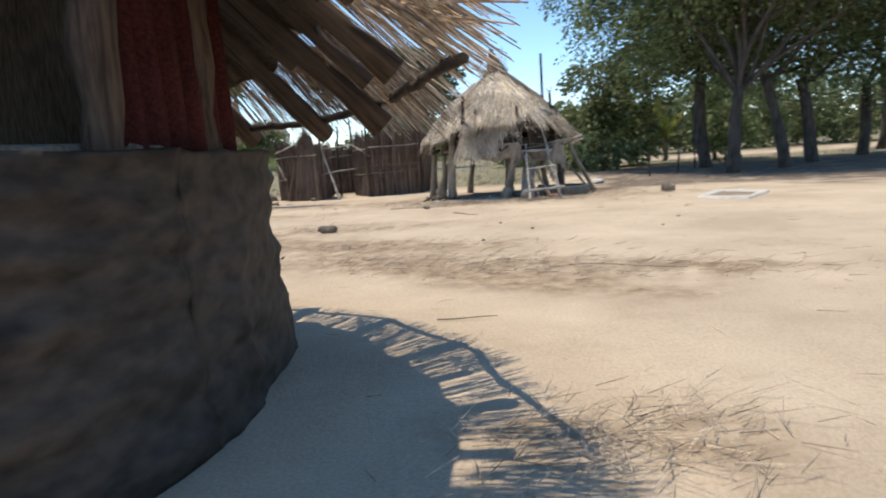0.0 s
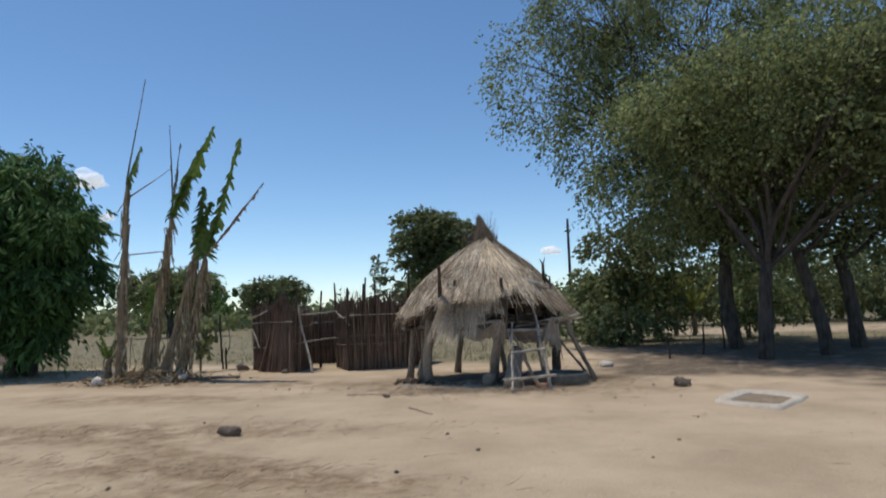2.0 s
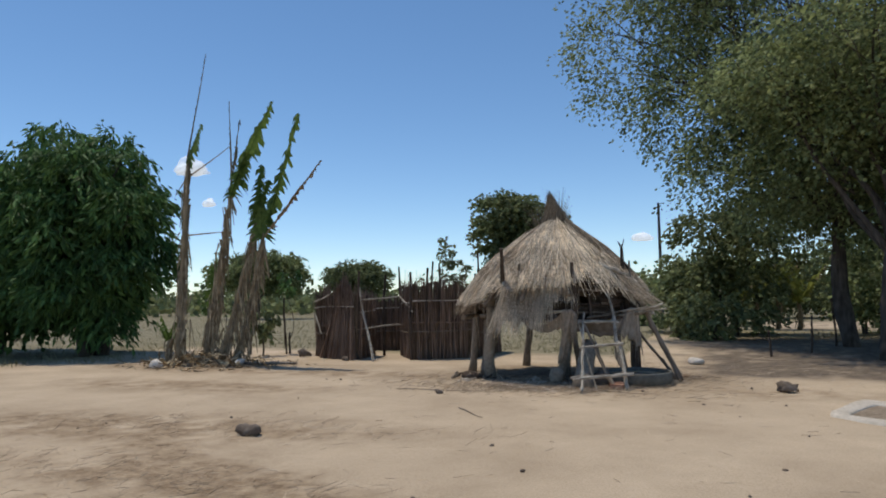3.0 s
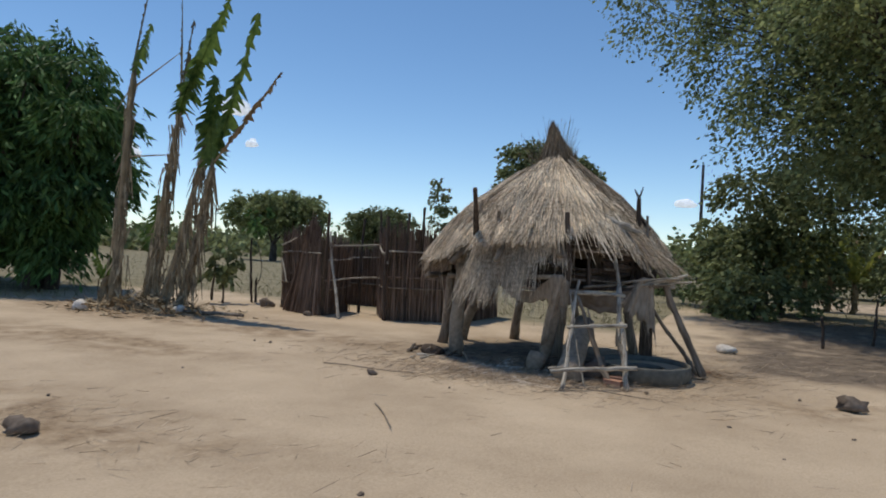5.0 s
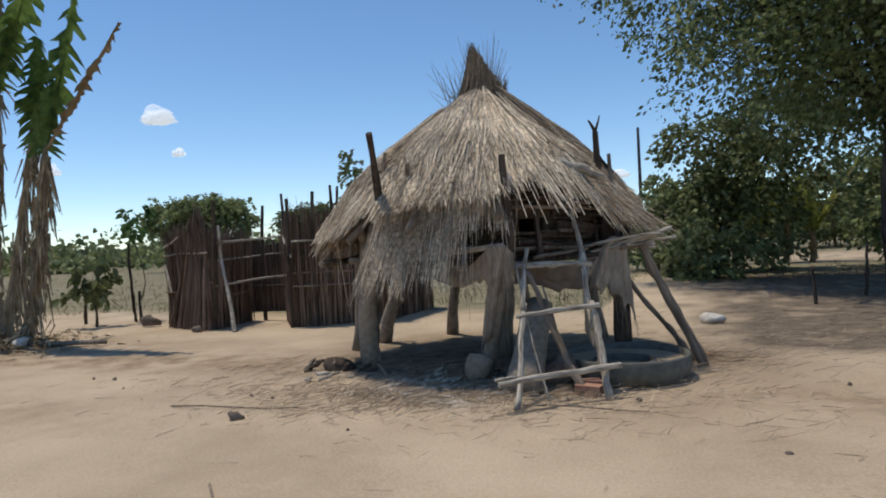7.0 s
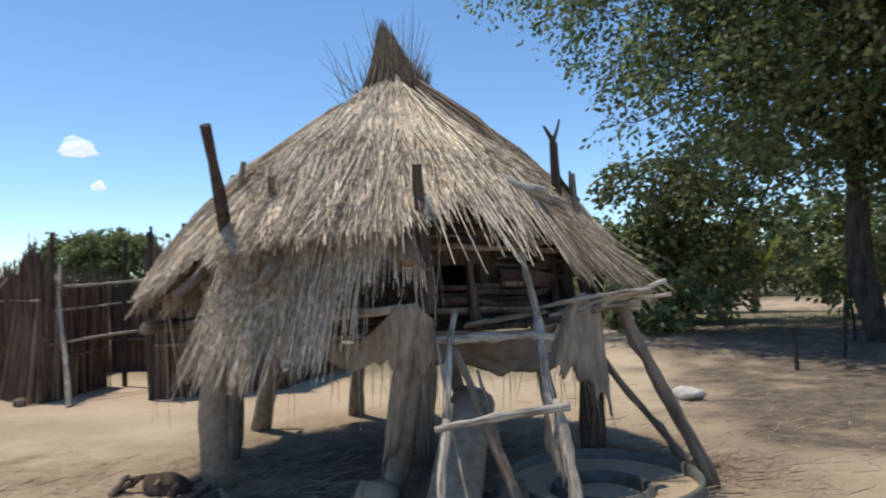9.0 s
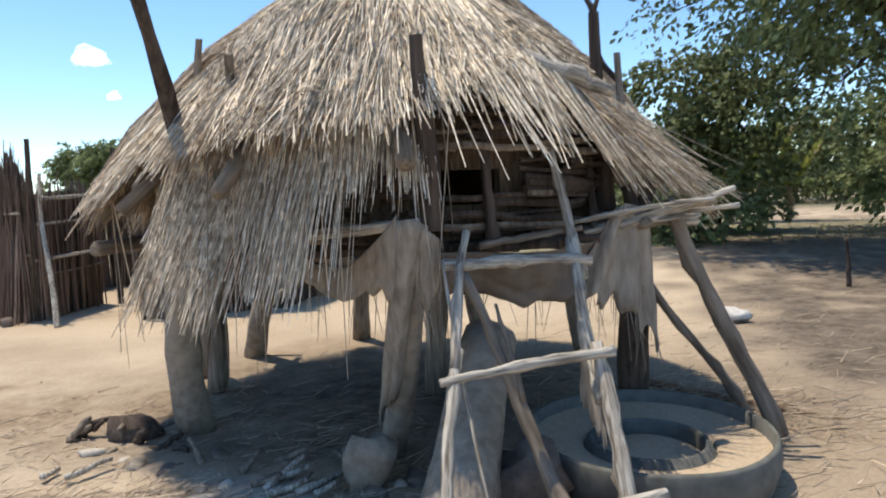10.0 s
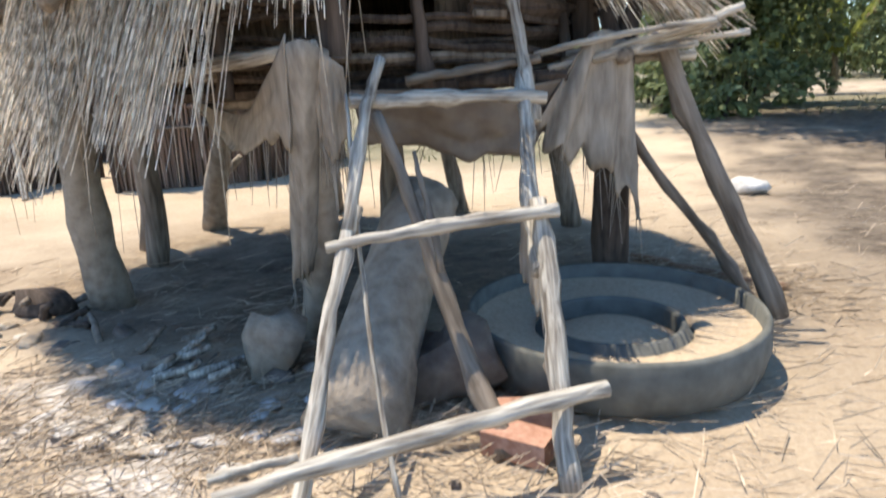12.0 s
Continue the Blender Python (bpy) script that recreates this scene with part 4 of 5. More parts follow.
def enclosure():
    base = thing("reed_enclosure", "small roofless wash enclosure of brown upright reeds and sticks", "enclosure", (-4.6, 16.4, 0))
    fence_run(base, (-3.74, 15.4), (-2.45, 16.15), 1.95, 0.35)
    fence_run(base, (-4.55, 16.6), (-3.78, 15.45), 1.85, 0.5)
    fence_run(base, (-6.75, 15.95), (-5.15, 15.15), 1.75, 0.25, 100, 0.09)
    s = Shape()
    starts, ends = [], []
    for k in range(420):
        w = dice.uniform(-1, 1)
        starts.append((-5.75 + 0.62 * w, 15.35 - 0.25 * w + dice.gauss(0, 0.08), 0))
        ends.append((-5.62 + 0.26 * w, 15.42 - 0.1 * w + dice.gauss(0, 0.05), 1.95 - 0.35 * abs(w) + dice.gauss(0, 0.1)))
    s.straws(starts, ends, 0.011)
    s.make("reed_screen", REED, base, "loose brown reed screen spread at its foot", kind="stuff")
    fence_run(base, (-5.1, 15.2), (-5.3, 16.4), 1.6)
    fence_run(base, (-6.75, 16.0), (-6.6, 18.0), 1.6)
    fence_run(base, (-6.6, 18.0), (-2.5, 18.2), 1.6, 0.4)
    fence_run(base, (-2.45, 16.2), (-2.4, 18.2), 1.8)
    for x, y, h in ((-5.15, 15.2, 2.15), (-3.75, 15.35, 2.1), (-4.3, 18.0, 2.5), (-4.55, 16.5, 2.3), (-3.1, 15.75, 2.3), (-6.7, 15.95, 1.7), (-5.0, 16.4, 2.1), (-2.9, 18.1, 2.7), (-3.4, 15.55, 2.2), (-2.4, 16.2, 2.05)):
        s = Shape()
        s.stick((x, y, 0), (x + dice.uniform(-0.08, 0.08), y, h), 0.04, 0.026, 0.02, 7, 5)
        s.make("fence_post", DARK_WOOD, base)
    for a, b in (((-5.15, 15.3, 1.45), (-4.4, 16.5, 1.55)), ((-5.15, 15.3, 0.72), (-4.4, 16.5, 0.8)), ((-4.5, 16.35, 1.5), (-3.7, 15.3, 1.15)), ((-6.75, 15.85, 1.42), (-6.1, 15.5, 1.6)), ((-6.75, 15.85, 1.1), (-6.4, 15.6, 0.6))):
        s = Shape()
        s.stick(a, b, 0.022, 0.018, 0.02, 6, 5)
        s.make("cross_pole", GREY_WOOD, base)
    s = Shape()
    s.stick((-4.52, 14.85, 0), (-5.2, 15.45, 1.75), 0.035, 0.022, 0.015, 7, 6)
    single("leaning_pole", "grey pole leaning on the reed enclosure", "pole", s, GREY_WOOD, (-4.52, 14.85, 0))


enclosure()
rock("stone", "brown stone at the corner of the reed enclosure", (-6.9, 15.6, 0.08), (0.16, 0.13, 0.12), seed=7)
rock("stone", "small stone before the reed enclosure", (-5.3, 14.9, 0.03), (0.1, 0.08, 0.06), seed=8)


# ---- near hut ----
HUT = (-1.35, -0.8)
HUT_ROOF = ([(0, 0.05, 3.9), (0.15, 0.42, 3.6), (0.75, 2.2, 1.92), (1.0, 2.72, 1.36), (1.12, 2.95, 1.12), (1.3, 3.45, 0.98)],
            lambda a: interp(wrap(a), [(-180, 0.2), (-120, 0.3), (-8, 0.42), (4, 0.28), (20, 0.04), (40, 0.0), (130, 0.0), (180, 0.2)]))


def near_reach(a):
    return interp(wrap(a), [(-180, 1.0), (-140, 0.98), (-118, 0.32), (-16, 0.30), (-11, 1.12), (1, 1.07), (10, 1.03), (24, 1.0), (40, 0.95), (60, 0.93), (180, 0.97)])


def near_hut():
    base = thing("thatched_hut", "round hut with low earth-stained sheet wall and wide straw roof", "hut", (*HUT, 0))
    # low wall of stained sheeting over sticks
    s = Shape()
    v, f = [], []
    cols, rows = 260, 44
    for j in range(rows + 1):
        z = 1.19 * j / rows
        for i in range(cols + 1):
            a = 2 * math.pi * i / cols
            seam = ((a * 2.1 + 0.15 * noise.noise(Vector((z * 3, 0, 4)))) % 1.0) - 0.5
            crease = 0.02 * math.exp(-(seam / 0.06) ** 2) + 0.018 * math.sin(z * 26 + a * 5 + 5 * noise.noise(Vector((a * 2.2, z * 2, 7)))) * noise.noise(Vector((a * 1.7, z * 0.8, 12))) * 2
            crease += 0.04 * noise.noise(Vector((a * 3.1, z * 1.2 - a * 1.5, 2))) + 0.02 * noise.noise(Vector((a * 2 + z * 4, z * 9, 5))) + 0.012 * noise.noise(Vector((a * 18, z * 20, 9)))
            r = 1.86 + 0.26 * math.exp(-((a - 0.85) / 0.35) ** 2) + crease + 0.06 * (1 - z / 1.19) ** 2
            top = z + (0.05 * noise.noise(Vector((a * 4, 0, 1))) if j == rows else 0)
            v.append(around(HUT, r, a, top))
    for j in range(rows):
        for i in range(cols):
            k = j * (cols + 1) + i
            f.append((k, k + 1, k + cols + 2, k + cols + 1))
    s.put(v, f)
    wall = s.make("wall_sheet", TARP, base, "dusty brown plastic sheet with slack folds", smooth=True)
    wall.modifiers.new("thickness", "SOLIDIFY").thickness = 0.02
    for k in range(12):
        a = 2 * math.pi * k / 12 - 0.06
        lay("wall_post", around(HUT, 1.74, a, 0), around(HUT, 1.74, a - (0.12 if k == 1 else 0), 2.38), 0.085, 0.075, WARM_WOOD if k % 3 == 2 else RAFTER_WOOD, base)
    for a0 in range(8):
        s = Shape()
        s.stick(around(HUT, 1.7, a0 * 0.785, 1.19), around(HUT, 1.7, (a0 + 1.15) * 0.785, 1.19), 0.03, 0.025, 0.02, 6, 5)
        s.make("wall_rail", BARK, base)
    for a0 in range(8):
        s = Shape()
        s.stick(around(HUT, 1.62, a0 * 0.785, 2.42), around(HUT, 1.62, (a0 + 1.1) * 0.785, 2.42), 0.045, 0.04, 0.03, 7, 5)
        s.make("wall_plate", DARK_WOOD, base)
    bends = [(-1.4, 1.9, 1.36), (-0.5, 1.7, 1.36), (0.3, 1.35, 1.38), (1.0, 0.6, 1.42), (1.23, 0.05, 1.42), (1.46, -0.35, 1.44), (1.6, -0.6, 1.44)]
    for p, q in zip(bends, bends[1:]):
        way = (Vector(q) - Vector(p)) * 0.06
        lay("eave_purlin", Vector(p) - way, Vector(q) + way, 0.026, 0.02, DARK_WOOD, base, rough=0.08)
    for k in range(34):
        a = radians(-4 + 9.2 * k + dice.uniform(-1.5, 1.5))
        if -118 < wrap(a) < -12:
            continue
        big = k % 2 == 0
        p = roof_point(HUT, HUT_ROOF, 0.1, a)
        q = roof_point(HUT, HUT_ROOF, dice.uniform(0.93, 1.0) if big else dice.uniform(0.78, 0.95), a)
        p[2] -= 0.10
        q[2] -= 0.09
        lay("rafter", p, q, 0.04, 0.055 if big else 0.04, RAFTER_WOOD if big else DARK_WOOD, base, bend=0.01)
    # Backing runs far down so the underside reads as shaded.
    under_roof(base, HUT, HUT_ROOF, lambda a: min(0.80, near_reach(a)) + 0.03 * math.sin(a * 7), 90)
    thatch(base, HUT, HUT_ROOF, near_reach, 5600, 0.36, 0.0055, lambda a: (0.13, 1.2), 500, HUT_STRAW, jitter=0.05, gaps=-1.0)
    # added dark screen across the hut, keeps its inside in shade; seen through the gap
    s = Shape()
    v, f = [], []
    for i in range(31):
        a = radians(64 + 190 * i / 30)
        for r in (1.5, 1.42):
            for z in (0.02, 2.3 - 0.1 * math.sin(i * 0.8)):
                v.append(around(HUT, r, a, z))
    for i in range(30):
        k = 4 * i
        f += [(k, k + 4, k + 5, k + 1), (k + 2, k + 3, k + 7, k + 6), (k + 1, k + 5, k + 7, k + 3)]
    s.put(v, f)
    s.make("shade_screen", DARK_BACKING, base, "added dark screen that keeps light out of the hut")
    return base


near_hut()


def hanging_cloth():
    s = Shape()
    v, f = [], []
    cols, rows = 30, 14
    a, b = Vector((0.32, -0.90, 0)), Vector((0.30, 0.02, 0))
    for j in range(rows + 1):
        for i in range(cols + 1):
            p = a.lerp(b, i / cols)
            w = 0.05 * math.sin(i * 1.3) * (0.4 + 0.6 * (1 - j / rows))
            v.append((p.x + w, p.y, 1.10 + 1.15 * j / rows + 0.03 * math.sin(i * 0.6) * (j == 0)))
    for j in range(rows):
        for i in range(cols):
            k = j * (cols + 1) + i
            f.append((k, k + 1, k + cols + 2, k + cols + 1))
    s.put(v, f)
    ob = single("hanging_blanket", "dark red blanket hung between the posts of the hut", "blanket", s, RED_CLOTH, (0.22, -0.5, 1.1), smooth=True)
    ob.modifiers.new("thickness", "SOLIDIFY").thickness = 0.012


hanging_cloth()


# ---- bananas ----
def banana_leaf(s, root, tip, width, droop=0.15, torn=0.5):
    """A midrib with torn strips hanging from both sides."""
    root, tip = Vector(root), Vector(tip)
    axis = tip - root
    side = axis.cross(Vector((0, 0, 1)))
    side = side.normalized() if side.length > 0.05 else Vector((1, 0.3, 0)).normalized()
    n = 44
    v, f = [], []
    for k in range(n + 1):
        t = 0.1 + 0.9 * k / n
        c = root.lerp(tip, t) + Vector((0, 0, -droop * t * t))
        w = width * max(0.03, math.sin(min(1, t * 1.12 + 0.1) * 2.75)) ** 0.7
        for sgn in (-1, 1):
            wk = w * (dice.uniform(0.75, 1.1) if dice.random() > torn * 0.8 else dice.uniform(0.12, 0.45))
            sink = wk * dice.uniform(0.35, 0.8)
            v.append(c + side * sgn * wk * 0.5 + Vector((0, 0, -sink * 0.35)) + axis * 0.01)
            v.append(c + side * sgn * wk * 0.85 + Vector((0, 0, -sink)) + axis * dice.uniform(-0.01, 0.03))
        v.append(c)
    for k in range(n):
        p, q = 5 * k, 5 * k + 5
        f += [(p + 1, p, q, q + 1), (p, p + 4, q + 4, q), (p + 4, p + 2, q + 2, q + 4), (p + 2, p + 3, q + 3, q + 2)]
    s.put(v, f)
    return s


def banana(foot, top, leaves, label, fresh=BANANA_LEAF):
    base = thing("banana_plant", label, "banana plant", foot, "banana clump by the yard")
    foot, top = Vector(foot), Vector(top)
    s = Shape()
    path, radii = [], []
    for i in range(13):
        t = i / 12
        path.append(foot.lerp(top, t) + Vector((0.06 * math.sin(t * 5 + foot.x), 0.04 * math.sin(t * 7), 0.10 * math.sin(t * 3))))
        radii.append((0.065 * (1 - t) ** 1.2 + 0.028 + 0.012 * (i % 2)) * dice.uniform(0.85, 1.2))
    s.tube(path, radii, 10, 0.1)
    s.make("stem", BANANA_STEM, base, "tapering brown sheathed stem", smooth=True)
    s = Shape()
    for _ in range(200):
        t = dice.random() ** 1.25 * 0.97
        p = foot.lerp(top, t) + Vector((dice.gauss(0, 0.09 * (1 - t) ** 1.8 + 0.025), dice.gauss(0, 0.06), 0))
        L = dice.uniform(0.25, 0.8)
        q = p + Vector((dice.gauss(0, 0.08), dice.gauss(0, 0.06), -L))
        if q.z > 0.02:
            w = dice.uniform(0.015, 0.04)
            s.put([p, p + Vector((w, w, 0)), q + Vector((w * 0.6, 0, 0)), q], [(0, 1, 2, 3)])
    s.make("dead_foliage", DRY_LEAF, base, "brown dead leaf sheaths hanging down", kind="stuff")
    for a, b, w, green in leaves:
        a, b = foot.lerp(top, a), Vector(b)
        s = Shape()
        s.stick(a, b, 0.022, 0.006, 0.02, 6, 6)
        s.make("midrib", BANANA_STEM if not green else fresh, base)
        if w:
            s = banana_leaf(Shape(), a, b, w, 0.0, 0.62 if green else 0.95)
            s.make("leaf", fresh if green else DRY_LEAF, base, "torn green leaf" if green else "dry tattered leaf")


banana((-8.55, 12.95, 0), (-8.66, 13.2, 4.9), [(0.98, (-8.22, 13.3, 7.45), 0.07, False), (0.95, (-8.32, 13.3, 5.75), 0.28, True), (0.9, (-7.5, 13.3, 5.1), 0, False), (0.62, (-7.5, 13.4, 3.1), 0, False)], "tall ragged banana stem with one torn leaf")
banana((-8.25, 13.5, 0), (-7.42, 13.3, 4.2), [(0.97, (-6.28, 13.3, 6.05), 0.39, True), (0.99, (-7.51, 13.3, 6.2), 0.05, False), (0.9, (-7.28, 13.4, 5.75), 0.22, False), (0.9, (-6.9, 13.2, 4.9), 0.39, True)], "banana plant with an upright torn green leaf")
banana((-7.8, 13.5, 0), (-6.66, 13.3, 3.45), [(0.95, (-6.57, 13.3, 4.6), 0.41, True), (0.95, (-6.3, 13.2, 4.2), 0.33, True), (0.8, (-6.55, 13.3, 2.4), 0, False)], "leaning banana plant with green leaves")
banana((-7.45, 13.6, 0), (-6.47, 13.3, 3.0), [(0.97, (-5.58, 13.3, 5.68), 0.37, True), (0.97, (-5.0, 13.3, 4.55), 0.2, False), (0.92, (-6.5, 13.2, 3.9), 0.43, True), (0.6, (-6.7, 13.4, 1.6), 0, False)], "leaning banana plant with a dry tattered frond")
banana((-8.3, 13.7, 0), (-8.25, 13.6, 1.4), [(0.9, (-8.1, 13.5, 2.3), 0.29, True), (0.8, (-8.6, 13.5, 1.7), 0.25, True)], "young banana sucker with broad leaves")
banana((-9.0, 13.1, 0), (-9.0, 13.1, 0.6), [(0.9, (-8.75, 13.0, 1.0), 0.16, True), (0.9, (-9.3, 13.0, 1.0), 0.16, True), (0.9, (-9.0, 12.8, 1.15), 0.14, True)], "small yellow-green banana sucker")
s = Shape()
for _ in range(900):
    x, y = dice.gauss(-8.0, 0.9), dice.gauss(13.2, 0.5)
    z = dice.uniform(0.01, 0.3) * math.exp(-((x + 8.0) ** 2 + (y - 13.3) ** 2))
    p = Vector((x, y, z + 0.01))
    d = Vector((dice.gauss(0, 1), dice.gauss(0, 1), dice.gauss(0, 0.4))).normalized() * dice.uniform(0.05, 0.3)
    w = d.cross(Vector((0, 0, 1))).normalized() * dice.uniform(0.01, 0.04)
    s.put([p, p + d + Vector((0, 0, 0.03)), p + d + w, p + w], [(0, 1, 2, 3)])
single("dead_leaves", "heap of dry brown leaves under the banana plants", "leaf litter", s, DRY_LEAF, (-7.7, 13.3, 0), kind="stuff")
rock("stone", "white stone at the banana clump", (-8.55, 12.25, 0.08), (0.14, 0.12, 0.12), PALE_STONE, 9)
rock("stone", "pale stone in the banana litter", (-7.0, 13.1, 0.07), (0.1, 0.1, 0.09), PALE_STONE, 12)


# ---- trees ----
def tree(name, label, category, foot, height, trunk, blobs, clumps, per, size, material, bark=TREE_BARK, droop=0.4, spread=0.35, lean=(0, 0), hang=1.0, group="", trunks=1, narrow=0.35):
    """A trunk with limbs that reach leaf clumps inside the given lobes: rows of (x, y, z, rx, ry, rz)."""
    base = thing(name, label, category, foot, group)
    foot = Vector(foot)
    fork = foot + Vector((lean[0], lean[1], height * 0.3))
    s = Shape()
    for k in range(trunks):
        off = Vector((dice.uniform(-1, 1), dice.uniform(-1, 1), 0)) * (0.3 * (trunks > 1))
        s.stick(foot + off - Vector((0, 0, 0.1)), fork + off * 1.5, trunk, trunk * 0.7, 0.04, 10, 8, 0.1)
    s.make("trunk", bark, base, smooth=True)
    limbs, crown = Shape(), Shape()
    total = sum(b[3] * b[4] * b[5] for b in blobs) ** 1.0
    for b in blobs:
        c = Vector(b[:3])
        limbs.stick(fork - Vector((0, 0, 0.2)), c, trunk * 0.36, trunk * 0.1, 0.09, 7, 8, 0.12)
        n = max(4, int(clumps * b[3] * b[4] * b[5] / total))
        for i in range(n):
            d = Vector((dice.gauss(0, 1), dice.gauss(0, 1), dice.gauss(0, 1))).normalized() * dice.uniform(0.5, 1.0) ** 0.5
            d *= 1 + 0.3 * noise.noise(d * 2 + c)
            q = c + Vector((d.x * b[3], d.y * b[4], d.z * b[5]))
            if q.z < 0.15 + foot.z:
                continue
            if i % 6 == 0:
                limbs.stick(fork.lerp(c, dice.uniform(0.45, 1.0)), q, trunk * 0.1, trunk * 0.03, 0.1, 4, 5, 0.1)
            twigs = 5
            m = max(2, per // twigs)
            for _ in range(twigs):
                way = np.array((d.x + dice.gauss(0, 0.7), d.y + dice.gauss(0, 0.7), 0.2 * d.z - 0.25 * hang + dice.gauss(0, 0.35)))
                way /= np.linalg.norm(way) + 1e-6
                u = rng.uniform(0, 1, (m, 1))
                pts = np.array(q) + way * u * spread * 2.1 + rng.normal(size=(m, 3)) * spread * 0.16 + rng.normal(size=3) * spread * 0.25
                pts[:, 2] -= (u[:, 0] ** 2) * spread * 0.55 * hang
                pts[:, 2] = np.maximum(pts[:, 2], foot.z + 0.05)
                crown.leaves(pts, size, droop, narrow, along=way)
    limbs.make("branchwork", bark, base, kind="stuff")
    crown.make("crown", material, base, kind="stuff")
    return base


tree("tree", "large spreading grey-green acacia with drooping twigs at the yard edge", "tree", (6.45, 21.3, 0), 12, 0.24,
     [(1.1, 23.5, 10.0, 2.3, 2.2, 2.2), (3.1, 23.5, 12.6, 2.6, 3, 2.2), (3.3, 23.0, 7.8, 2.3, 2.5, 2.2), (4.1, 22.0, 5.4, 2.1, 2.5, 1.6), (6.0, 23.5, 10.5, 3.2, 3.4, 3.2), (7.0, 21.5, 6.5, 3.2, 3, 2.4), (5.7, 20.5, 4.4, 2.2, 2, 1.2), (10.0, 24, 10.2, 3.2, 3.4, 2.4), (10.0, 21.5, 6.0, 3.4, 3.2, 2.4), (14.0, 23.5, 8.5, 3.2, 3.6, 3.0), (14.5, 22, 5.0, 3, 3, 1.8), (6.5, 25.0, 3.9, 2.4, 1.6, 1.3), (10.0, 25.5, 4.2, 3, 1.6, 1.3), (7.1, 20.8, 3.5, 1.9, 1.5, 0.8), (9.7, 21.5, 3.5, 2.4, 1.8, 0.9), (13.0, 22, 3.4, 2.8, 2, 1.0), (6.3, 19.8, 4.9, 2.7, 1.4, 1.7), (8.7, 20.0, 5.3, 2.3, 1.4, 1.6)],
     4500, 34, 0.135, LEAF, spread=0.40, lean=(-0.1, 0.4), hang=1.5, narrow=0.3)
tree("tree", "slender acacia with a leaning dark trunk", "tree", (6.4, 17.3, 0), 8, 0.2, [(7.3, 18.6, 5.8, 2.4, 2.0, 1.5), (9.2, 18.0, 6.6, 2.6, 2.2, 1.5), (5.6, 18.8, 5.0, 1.2, 1.5, 1.0), (7.6, 16.6, 5.6, 2.2, 1.4, 1.0), (9.9, 16.5, 6.2, 2, 1.4, 1.0), (5.7, 17.2, 6.3, 1.7, 1.5, 0.9), (4.7, 18.5, 6.7, 1.1, 1.2, 0.7), (8.6, 15.6, 7.4, 2.4, 1.5, 0.8), (4.7, 17.6, 6.6, 1.5, 1.6, 0.7), (6.3, 16.0, 7.2, 1.8, 1.3, 0.7), (4.4, 20.0, 6.9, 1.6, 1.8, 0.8), (11.6, 16.6, 6.6, 2.2, 1.6, 0.9)], 1700, 34, 0.12, LEAF, lean=(0.25, 0.3), group="yard trees")
tree("tree", "acacia with a dark forked trunk", "tree", (9.6, 20.8, 0), 9, 0.22, [(10.5, 21.5, 6.5, 3, 2.6, 1.8), (12.5, 20.5, 6.0, 2.6, 2.2, 1.6)], 420, 34, 0.12, LEAF, lean=(-0.3, 0.2), group="yard trees")
tree("tree", "acacia with a dark upright trunk", "tree", (12.4, 24.3, 0), 9, 0.22, [(13.5, 25, 6.5, 3.2, 2.6, 2.0), (15.5, 23.5, 7.0, 3, 2.6, 2)], 420, 34, 0.13, LEAF, lean=(0.2, 0.2), group="yard trees")
tree("tree", "acacia with a dark upright trunk", "tree", (15.2, 29.5, 0), 11, 0.25, [(15.5, 30, 8, 3.6, 3, 3), (18.5, 29.5, 7.5, 3.6, 3, 3)], 420, 34, 0.15, LEAF, group="yard trees")
tree("tree", "slender acacia at the yard edge", "tree", (8.1, 18.4, 0), 9, 0.19, [(9, 19, 7.2, 2.6, 2.2, 1.6), (11, 18.5, 7.5, 2.2, 2, 1.5)], 300, 34, 0.12, LEAF, lean=(-0.5, 0.2), group="yard trees")
tree("mango_tree", "dense dark green mango tree with drooping leaves", "tree", (-13.2, 14.6, 0), 6, 0.18,
     [(-13.8, 14.7, 3.9, 1.6, 1.5, 1.6), (-13.7, 14.4, 2.2, 1.6, 1.4, 1.0)] + [(-13.8 + 1.75 * (1 - abs(q) ** 2.5) ** 0.5 * math.cos(k * 2.4) * (1.15 if q < 0.2 else 1.0), 14.6 + 1.5 * (1 - q * q) ** 0.5 * math.sin(k * 2.4), 3.75 + 2.65 * q, 0.62 + 0.22 * math.sin(k * 1.7), 0.65, 0.55 + 0.15 * math.cos(k)) for k, q in enumerate([-0.86 + 1.8 * j / 25 for j in range(26)])] + [(-11.6, 14.4, 2.7, 0.6, 0.7, 0.45), (-11.8, 14.5, 4.3, 0.6, 0.7, 0.45), (-12.2, 14.4, 1.2, 0.5, 0.6, 0.5)],
     1150, 42, 0.27, DARK_LEAF, spread=0.26, droop=0.95, hang=1.5, trunks=4, narrow=0.15)
tree("mango_tree", "dense dark green mango tree with drooping leaves", "tree", (-17.5, 14.5, 0), 6, 0.18, [(-17.5, 14.7, 3.8, 2.4, 2.2, 2.2), (-16.6, 14.3, 2.2, 2.0, 1.8, 1.6)], 420, 40, 0.25, DARK_LEAF, spread=0.27, droop=0.9, hang=1.3, trunks=3)
